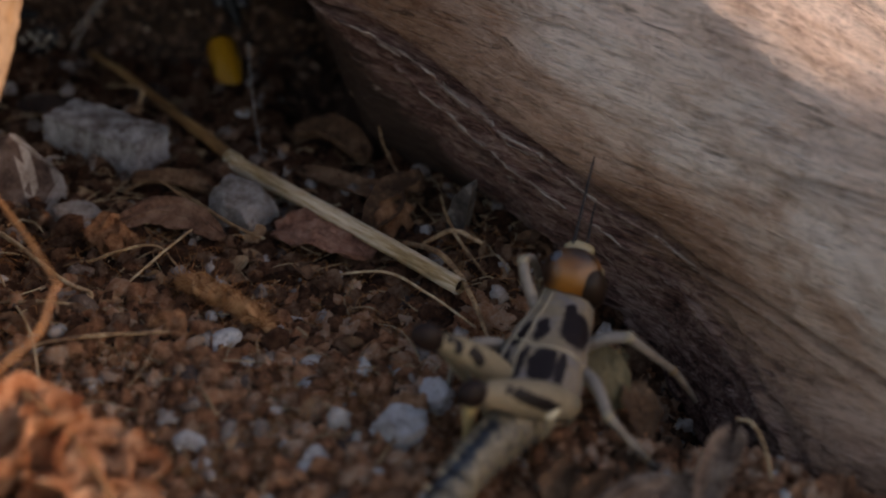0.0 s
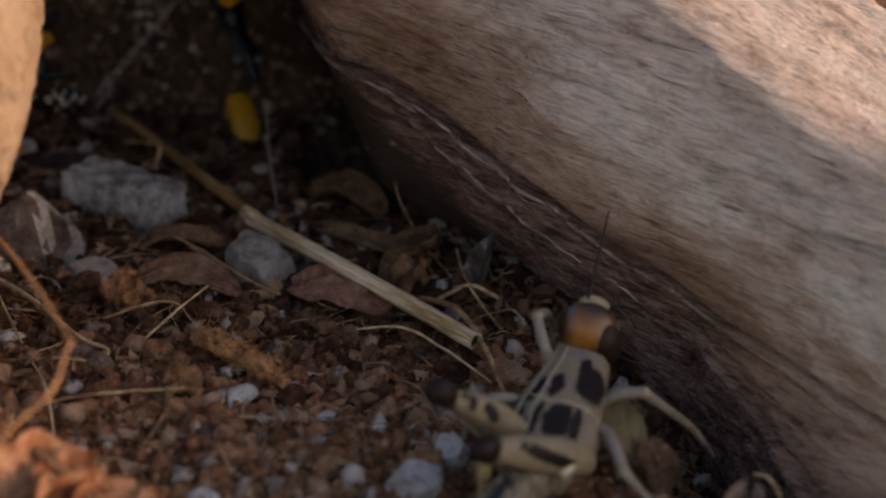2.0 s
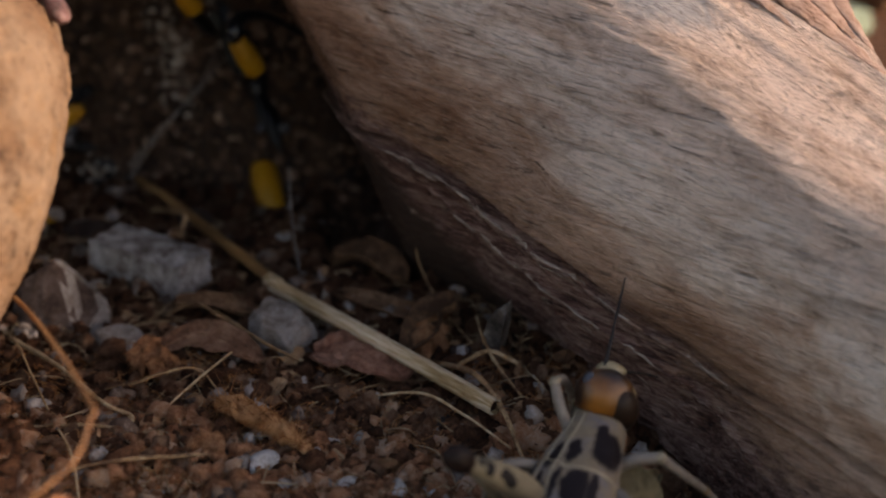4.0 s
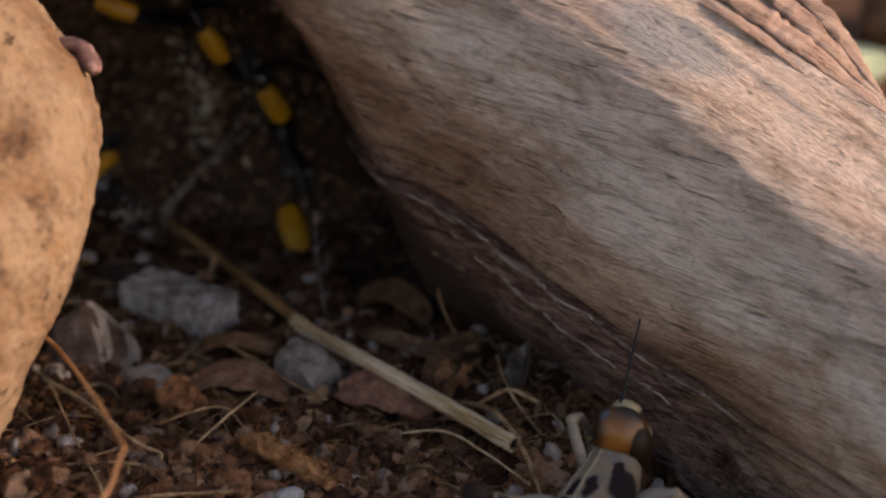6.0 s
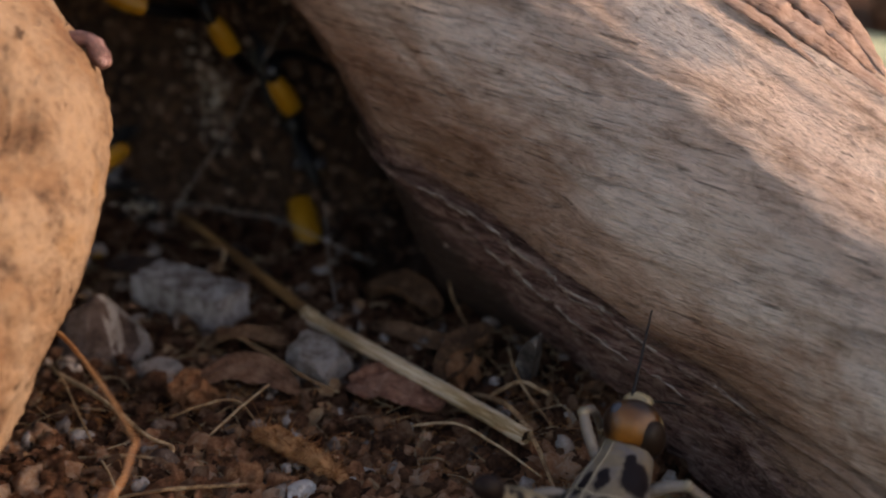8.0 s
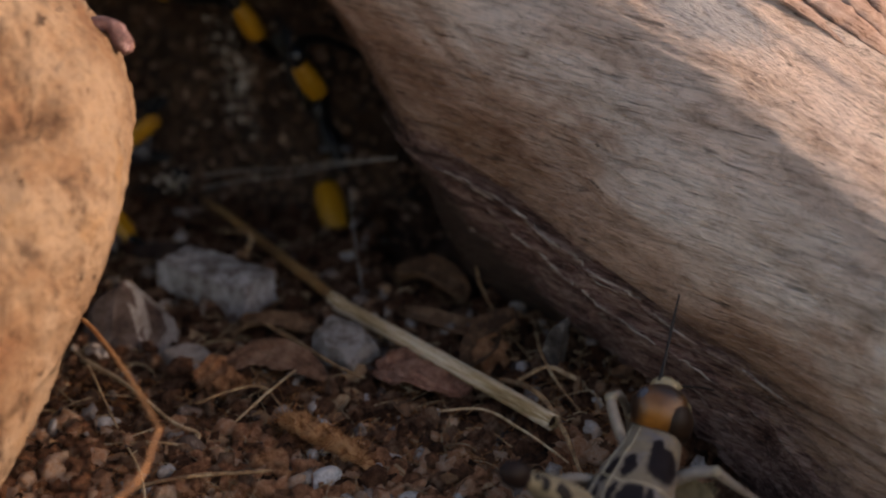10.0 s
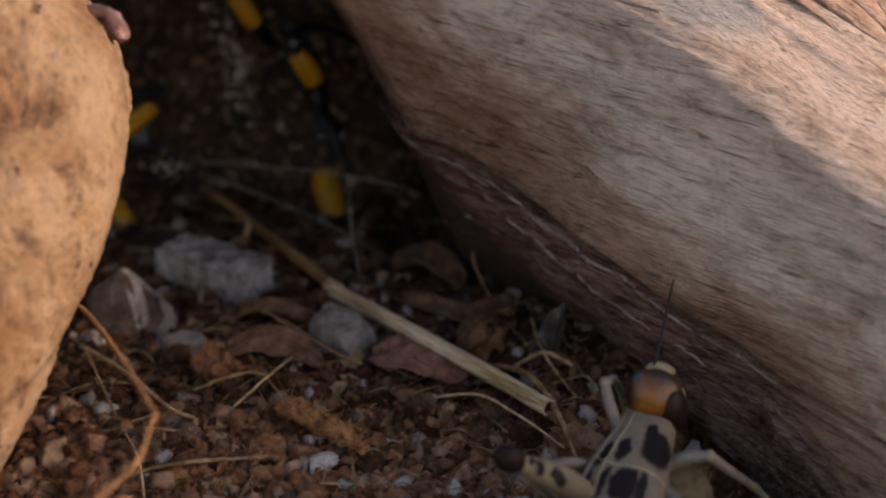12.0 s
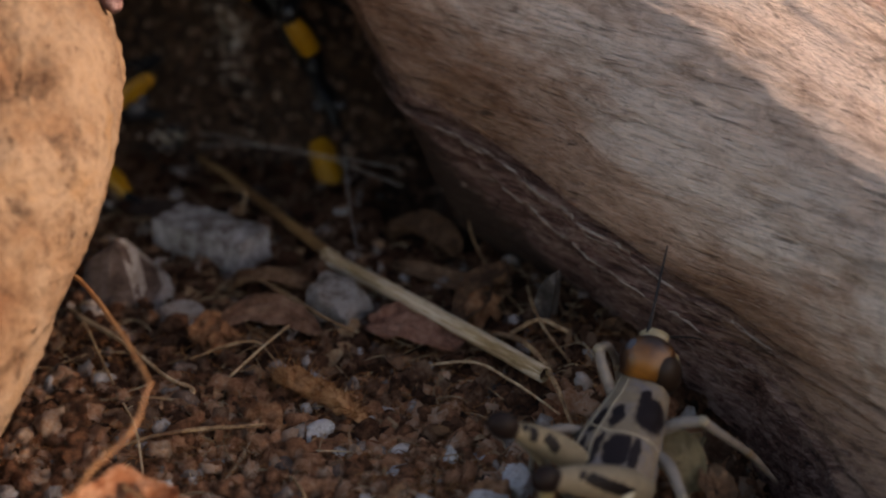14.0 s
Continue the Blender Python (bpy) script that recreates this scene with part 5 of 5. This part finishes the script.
    # the first eye's bluish tone paints the sky's glint
    for c, r, m in (((20.2, 135.7, 12.1), (1.3, 1.05, 1.3), EYE_BLUE), ((23.15, 134.9, 9.95), (1.75, 1.6, 2.5), EYE_DARK)):
        e = bmesh.new()
        ball(e, c, r, basis(ax + Vector((0, 0, 0.2))), 4)
        part("eye", e, m, head, "shiny compound eye, bluish sky glint put into its colour" if m is EYE_BLUE else "black shaded compound eye")
    limb("antenna", [(21.6, 137.8, 12.9, 0.24), (22.2, 139.6, 14.4, 0.17), (23.0, 142.2, 16.6, 0.14), (23.8, 144.6, 18.8, 0.09)], ANTENNA, t, "dark thread-like antenna", 8)
    an = limb("antenna", [(0, 0, 0, 0.18), (0.4, 2.0, 0.8, 0.14), (0.9, 4.2, 1.6, 0.11), (1.3, 5.7, 2.0, 0.07)], ANTENNA, t, "dark thread-like antenna", 8, at=(22.9, 137.9, 12.3))
    for p in ((20.3, 137.6, 10.6), (19.4, 138.0, 9.0)):
        limb("palp", [(*p, 0.22), (p[0] - 0.5, p[1] + 0.7, p[2] - 0.6, 0.2), (p[0] - 0.4, p[1] + 0.9, p[2] - 1.6, 0.14)], CREAM, head, "", 8)
    # hind legs
    def facing(c, r, size):
        p = Vector(c) + Vector((-0.08, -0.81, 0.58)) * r
        return (rel(*p), size)
    dots_l = [(rel(10.35, 121.5, 12.2), (0.5, 0.9, 0.8)), (rel(9.7, 121.5, 12.9), (0.4, 0.9, 0.5)), (rel(12.2, 121.7, 10.8), (0.5, 0.9, 0.8)), (rel(11.8, 121.6, 11.5), (0.4, 0.9, 0.5))]
    f = limb("hind_femur", [(15.6, 123.8, 6.4, 1.1), (13.2, 123.2, 9.0, 1.4), (10.8, 122.5, 11.0, 1.2), (9.0, 122.0, 12.2, 0.85), (8.2, 121.8, 12.8, 0.8)], chitin("left_femur_cuticle", (0.205, 0.158, 0.102), 0.5, dots_l, (0.008, 0.005, 0.005), blur=0.16, spec=0.15), t, "thick cream hind thigh with black spots", 18, 1.0)
    k = bmesh.new()
    ball(k, (7.7, 121.6, 13.0), (1.75, 1.1, 1.3), basis((-0.75, -0.2, 0.62)), 3)
    part("knee", k, KNEE, f, "glossy dark brown knee")
    limb("hind_tibia", [(8.2, 122.4, 12.4, 0.55), (10.2, 124.2, 8.6, 0.5), (12.6, 126.0, 4.0, 0.45), (13.8, 126.8, 0.6, 0.4)], CREAM, t, "", 10)
    dots_r = [(rel(15.5 + 0.55 * i, 117.75 + 0.25 * i, 9.95 - 0.42 * i), (0.75, 1.0, 0.42 + 0.13 * math.sin(i / 6 * 3.14))) for i in range(7)] + [(rel(14.7, 117.4, 10.5), (0.45, 0.8, 0.4))]
    f = limb("hind_femur", [(20.6, 122.6, 5.4, 1.2), (18.4, 121.0, 7.0, 1.65), (15.6, 119.2, 8.7, 1.55), (13.2, 117.8, 9.9, 1.2), (12.0, 117.0, 10.5, 1.0)], chitin("right_femur_cuticle", (0.205, 0.158, 0.106), 0.5, dots_r, (0.008, 0.005, 0.005), blur=0.14, warp=0.0002, spec=0.15), t, "thick cream hind thigh with a black streak", 18, 1.0)
    k = bmesh.new()
    ball(k, (11.5, 116.7, 10.75), (1.65, 1.1, 1.3), basis((-0.8, -0.5, 0.4)), 3)
    part("knee", k, KNEE, f, "glossy dark brown knee")
    sp = bmesh.new()
    line = spline([(20.6, 122.6, 5.4, 1.2), (18.4, 121.0, 7.0, 1.65), (15.6, 119.2, 8.7, 1.55), (13.2, 117.8, 9.9, 1.2)], 8)
    for q in line[4::1]:
        c = Vector(q[:3]) + Vector((0.1, -0.55, -0.83)) * q[3]
        tube(sp, [(*(c + Vector((0, 0.2, 0.25))), 0.13), (*(c + Vector((-0.06, -0.16, -0.22))), 0.02)], 5, 1)
    part("spines", sp, BLACK, f, "row of tiny dark teeth")
    limb("hind_tibia", [(11.6, 117.4, 10.0, 0.75), (11.4, 119.0, 7.0, 0.65), (11.6, 120.6, 3.8, 0.55), (11.4, 121.4, 0.5, 0.45)], chitin("tibia_cuticle", (0.40, 0.30, 0.15), 0.4, [(rel(11.4, 118.6, 7.6), (0.8, 0.6, 0.6))]), t, "", 10)
    # walking legs: thigh and shin each
    walk_legs = (
        ("front", [(21.6, 129.8, 6.4, 0.75), (24.0, 129.2, 8.1, 0.72), (26.3, 128.8, 8.6, 0.62)], [(26.2, 128.8, 8.6, 0.62), (28.4, 129.2, 6.6, 0.50), (30.8, 129.9, 4.3, 0.45), (32.4, 131.2, 1.8, 0.40), (34.6, 135.2, -3.0, 0.30)]),
        ("middle", [(21.4, 126.6, 6.6, 0.85), (22.8, 124.0, 6.8, 0.72), (23.8, 121.3, 5.3, 0.62)], [(23.8, 121.3, 5.3, 0.62), (25.6, 120.6, 3.4, 0.48), (27.4, 120.3, 1.5, 0.42), (28.8, 120.3, 0.1, 0.34)]),
        ("middle", [(16.4, 129.2, 6.6, 0.7), (13.6, 128.4, 8.0, 0.66), (11.0, 128.0, 7.9, 0.55)], [(11.0, 128.0, 7.9, 0.5), (10.4, 129.2, 4.8, 0.4), (10.0, 130.6, 0.4, 0.34)]),
        ("front", [(18.6, 132.6, 7.4, 0.7), (17.2, 134.6, 10.6, 0.66), (16.8, 136.0, 12.1, 0.62)], [(16.8, 136.0, 12.1, 0.6), (17.8, 137.6, 11.4, 0.5), (18.8, 139.4, 8.0, 0.4), (19.4, 141.6, 1.0, 0.32)]),
    )
    for name, thigh, shin in walk_legs:
        thigh, shin = [[(*p[:3], p[3] * 0.86) for p in leg] for leg in (thigh, shin)]
        f = limb(name + "_femur", thigh, PALE_LEG, t, "pale jointed leg", 12)
        limb("shin", shin, PALE_LEG, f, "", 10)
        b = bmesh.new()
        ball(b, shin[0][:3], (0.62, 0.62, 0.62), None, 2)
        part("joint", b, CREAM, f)
        mid = shin[2]
        b = bmesh.new()
        ball(b, mid[:3], (mid[3] * 1.25,) * 3, None, 2)
        part("joint", b, JOINT, f, "brown joint of the leg")
    return t, an


locust, locust_antenna = build_locust()


# ---- the two black bugs in the hollow ----
def bug_leg(t, pts, band, knee=True):
    """A black leg through (x, y, z, radius) points with an amber sleeve between two of them."""
    leg = limb("leg", pts, BLACK_BUG, t, "slender glossy black leg", 10)
    a, b, r = band
    a, b = Vector(a), Vector(b)
    m = (a + b) / 2
    limb("band", [(*a, r * 0.80), (*a.lerp(b, 0.08), r * 0.94), (*m, r * 1.02), (*a.lerp(b, 0.92), r * 0.84), (*b, r * 0.72)], AMBER, leg, "amber yellow band", 14)
    return leg


def bug_body(t, head, tail, width, up=(0, 0, 1)):
    head, tail = Vector(head), Vector(tail)
    back = tail - head
    n = back.normalized()
    rows = [(*(head + back * f), width * w) for f, w in ((0.10, 0.30), (0.16, 0.55), (0.28, 0.78), (0.36, 0.72), (0.42, 0.86), (0.60, 1.0), (0.80, 0.92), (0.94, 0.55), (1.0, 0.2))]
    bm = bmesh.new()
    tube(bm, rows, 22, 5, 0.62, up)
    part("body", bm, BLACK_BUG, t, "glossy black abdomen and thorax")
    wg = bmesh.new()
    rows = [(*(head + back * f + Vector(up) * width * 0.42), width * w) for f, w in ((0.40, 0.3), (0.50, 0.7), (0.70, 0.78), (0.90, 0.55), (1.02, 0.2))]
    tube(wg, rows, 16, 5, 0.35, up)
    part("wing_case", wg, BLACK_BUG, t, "folded black wings")
    hd = bmesh.new()
    tube(hd, [(*(head + back * 0.13), 0.9), (*(head + back * 0.06), 1.3), (*head, 1.45), (*(head - n * 1.6), 1.1), (*(head - n * 3.2), 0.75), (*(head - n * 4.2), 0.4)], 16, 5, 0.9, up)
    return part("head", hd, BLACK_BUG, t, "narrow glossy black head")


def build_bug_a():
    org = (-52, 204, 0)
    t = thing("assassin_bug", org, "glossy black bug with amber leg bands peering from behind the rock", "insect", "black bugs")
    hd = bug_body(t, (-43.0, 204.5, 8.0), (-72, 207, 10), 6.5)
    for c in ((-42.4, 202.6, 9.3), (-42.8, 206.2, 9.2)):
        e = bmesh.new()
        ball(e, c, (1.5, 1.1, 1.45), None, 3)
        part("eye", e, EYE_BLUE, hd, "round dark shiny eye")
    rb = random.Random(12)
    for _ in range(9):
        mp = bmesh.new()
        ball(mp, (rb.gauss(-38.2, 0.9), rb.uniform(201.6, 203.0), rb.gauss(6.0, 0.7)), (rb.uniform(0.3, 0.6),) * 3, None, 2)
        part("mouthpart", mp, WET_BLACK, hd, "knobbly wet black mouthpart")
    # pale beads added below the head as painted glints
    for _ in range(26):
        sp = bmesh.new()
        ball(sp, (rb.gauss(-38.4, 1.5), rb.uniform(201.0, 201.8), rb.gauss(5.6, 1.0)), (rb.uniform(0.10, 0.22),) * 3, None, 1)
        part("glint_bead", sp, DUST, hd, "tiny pale bead painted for a glint")
    limb("beak", [(-38.8, 204.4, 5.8, 0.5), (-37.0, 204.2, 3.8, 0.42), (-40, 204.2, 2.6, 0.36), (-43.5, 204.3, 3.4, 0.2)], BLACK_BUG, hd, "curved black beak", 10)
    bug_leg(t, [(-47, 203, 8, 0.9), (-44.5, 202.5, 11.0, 0.95), (-41.0, 202.6, 14.6, 0.75), (-38.6, 203.0, 16.4, 0.7), (-42.0, 203.6, 15.4, 0.45), (-50, 205, 12.6, 0.4), (-56, 207, 9, 0.35)], ((-44.8, 202.4, 10.4), (-39.9, 202.4, 14.2), 1.35))
    bug_leg(t, [(-48, 202, 6, 0.9), (-45.8, 196.5, 3.2, 0.95), (-42.4, 192.6, 1.2, 0.8), (-40.8, 191.5, 0.6, 0.5), (-45, 190, 0.2, 0.35)], ((-45.9, 196.6, 3.3), (-42.4, 192.6, 1.3), 1.2))
    for y, x in ((200, -58), (200.5, -64)):
        bug_leg(t, [(x + 3, 203, 7, 0.8), (x, y - 2, 11, 0.8), (x - 3, y - 5, 9, 0.6), (x - 5, y - 8, 0.4, 0.35)], ((x + 1, y - 1, 10), (x - 1.6, y - 3.6, 10.4), 1.0))
    made = []
    for base, ln in (((-34.0, 201.0, 6.4), 16.4), ((-34.2, 201.2, 4.4), 16.8)):
        a = limb("antenna", [(0, 0, 0, 0.09), (ln * 0.35, 0, 0.35, 0.075), (ln * 0.7, 0, 0.1, 0.068), (ln, 0, 0, 0.065)], FEELER, t, "long thin jointed antenna", 7, at=base)
        bm = bmesh.new()
        tube(bm, [(0, 0, 0, 0.07), (ln * 0.4, 0, 0.25, 0.074), (ln * 0.8, 0, 0.1, 0.07), (ln, 0, 0, 0.055)], 7, 6)
        bmesh.ops.scale(bm, vec=(0.001,) * 3, verts=bm.verts)
        tip = new("flagellum", mesh_of("flagellum", bm, FEELER))
        tip.parent = a
        tip.location = V(ln, 0, 0)
        made.append((a, tip, V(*base) - V(*org), ln))
    return t, made


def build_bug_b():
    t = thing("assassin_bug", (-20, 200, 0), "glossy black bug with amber leg bands clinging to the earth bank", "insect", "black bugs")
    hd = bug_body(t, (-17.0, 206.0, 9.0), (-29, 222, 36), 3.4, (0.3, -0.9, 0.3))
    for c in ((-17.8, 203.0, 9.4), (-14.9, 203.4, 9.3)):
        e = bmesh.new()
        ball(e, c, (0.85, 0.7, 0.8), None, 3)
        part("eye", e, EYE_BLUE, hd, "round dark shiny eye")
    # raised middle leg with a shiny knee
    kn = bmesh.new()
    ball(kn, (-19.9, 196.8, 24.8), (1.15, 1.0, 1.2), None, 3)
    part("knee", kn, WET_BLACK, t, "shiny black knee")
    bug_leg(t, [(-19.5, 203, 16, 0.9), (-18.4, 199.0, 19.4, 0.95), (-19.6, 197.8, 22.8, 0.9), (-20.0, 198.0, 25.4, 0.95), (-17, 200.0, 26.0, 0.5), (-11, 203, 22, 0.4)], ((-17.6, 198.9, 18.8), (-19.8, 197.6, 23.4), 1.5))
    bug_leg(t, [(-24, 205, 22, 0.9), (-25.6, 200.4, 26.4, 0.95), (-27.2, 199.0, 30.0, 0.9), (-28.2, 199.2, 33.4, 0.8), (-24, 202, 33, 0.4)], ((-25.2, 200.4, 26.2), (-27.3, 198.9, 30.8), 1.4))
    bug_leg(t, [(-30, 207, 29, 0.9), (-36, 201.5, 31.6, 0.95), (-40.5, 200.5, 33.8, 0.9), (-44, 203, 35, 0.5)], ((-36.2, 201.4, 31.7), (-40.9, 200.4, 34.0), 1.35))
    bug_leg(t, [(-18, 205, 4.0, 1.0), (-17.6, 203.4, 2.4, 1.0), (-16.2, 198.6, -0.4, 0.8), (-15.8, 196.6, -1.0, 0.6), (-17.5, 195.4, -1.0, 0.35)], ((-18.0, 204.2, 3.4), (-16.0, 198.4, -0.8), 1.9))
    return t


bug, antennae = build_bug_a()
build_bug_b()


def motions():
    # the locust lowers one antenna
    base = locust_antenna.location.copy()

    def at(b, rx, ry, rz):
        return Matrix.Translation(b) @ pose(0, 0, 0, rx, ry, rz)
    walk(locust_antenna, [(0.0, at(base, 0, 0, 0)), (0.5, at(base, -4, 2, -4)), (1.0, at(base, -25, 4, -25)), (1.5, at(base, -45, 5, -40)), (4.0, at(base, -45, 5, -42)), (14.0, at(base, -42, 5, -40))])
    # the bug edges out from behind the rock
    b0 = bug.location.copy()
    walk(bug, [(t, Matrix.Translation(b0 + V(*o))) for t, o in ((0.0, (-2.5, 0, -1.2)), (6.0, (-0.9, 0, -2.0)), (8.2, (-0.7, 0, -2.0)), (9.4, (-0.2, 0, -0.3)), (10.3, (0, 0, 0)), (14.0, (0, 0, 0.1)))])
    # its antennae feel about, fitted to the camera's view: seconds, lift of the root, bend of the tip, turn away from
    # the camera
    swings = (
        ((0.0, 38, 10, 70), (6.2, 34, 8, 60), (6.9, 14, -6, 30), (7.5, -7, -16, 2), (8.2, -6, -15, 0), (9.2, 0, -4, -3), (10.3, 4, 1, 0), (11.0, 3.5, 0, 0), (11.5, 1.5, 2, 0), (11.7, -2, -1, 0), (12.0, -3.5, -5, 0), (12.3, -10, -1, 0), (12.6, -10.5, -3, 0), (13.0, -13.5, -9, 0), (13.3, -12.5, -5, 0), (13.6, -13, -4, 0), (14.0, -10.5, 2.5, 0)),
        ((0.0, 42, 12, 75), (6.6, 40, 10, 70), (7.7, 38, 9, 68), (8.2, 32, 8, 60), (9.2, 10, 2, 12), (10.3, 6.6, 0, 0), (11.0, 7, -1, 0), (11.4, -4, -8, 0), (11.7, -16, -12, 0), (12.0, -17, -11, 0), (12.3, -17, -13, 0), (12.6, -16, -13, 0), (13.0, -7, -6, 0), (13.3, -2, -14, 0), (13.6, -2.5, -10, 0), (14.0, -1.5, -17, 0)),
    )
    for (a, tip, p, ln), rows in zip(antennae, swings):
        walk(a, [(t, at(p, 0, -lift - (13 if t > 6.9 else 0), turn - 30)) for t, lift, bend, turn in rows])
        walk(tip, [(t, at(V(ln, 0, 0), 0, -bend, 0)) for t, lift, bend, turn in rows])


motions()
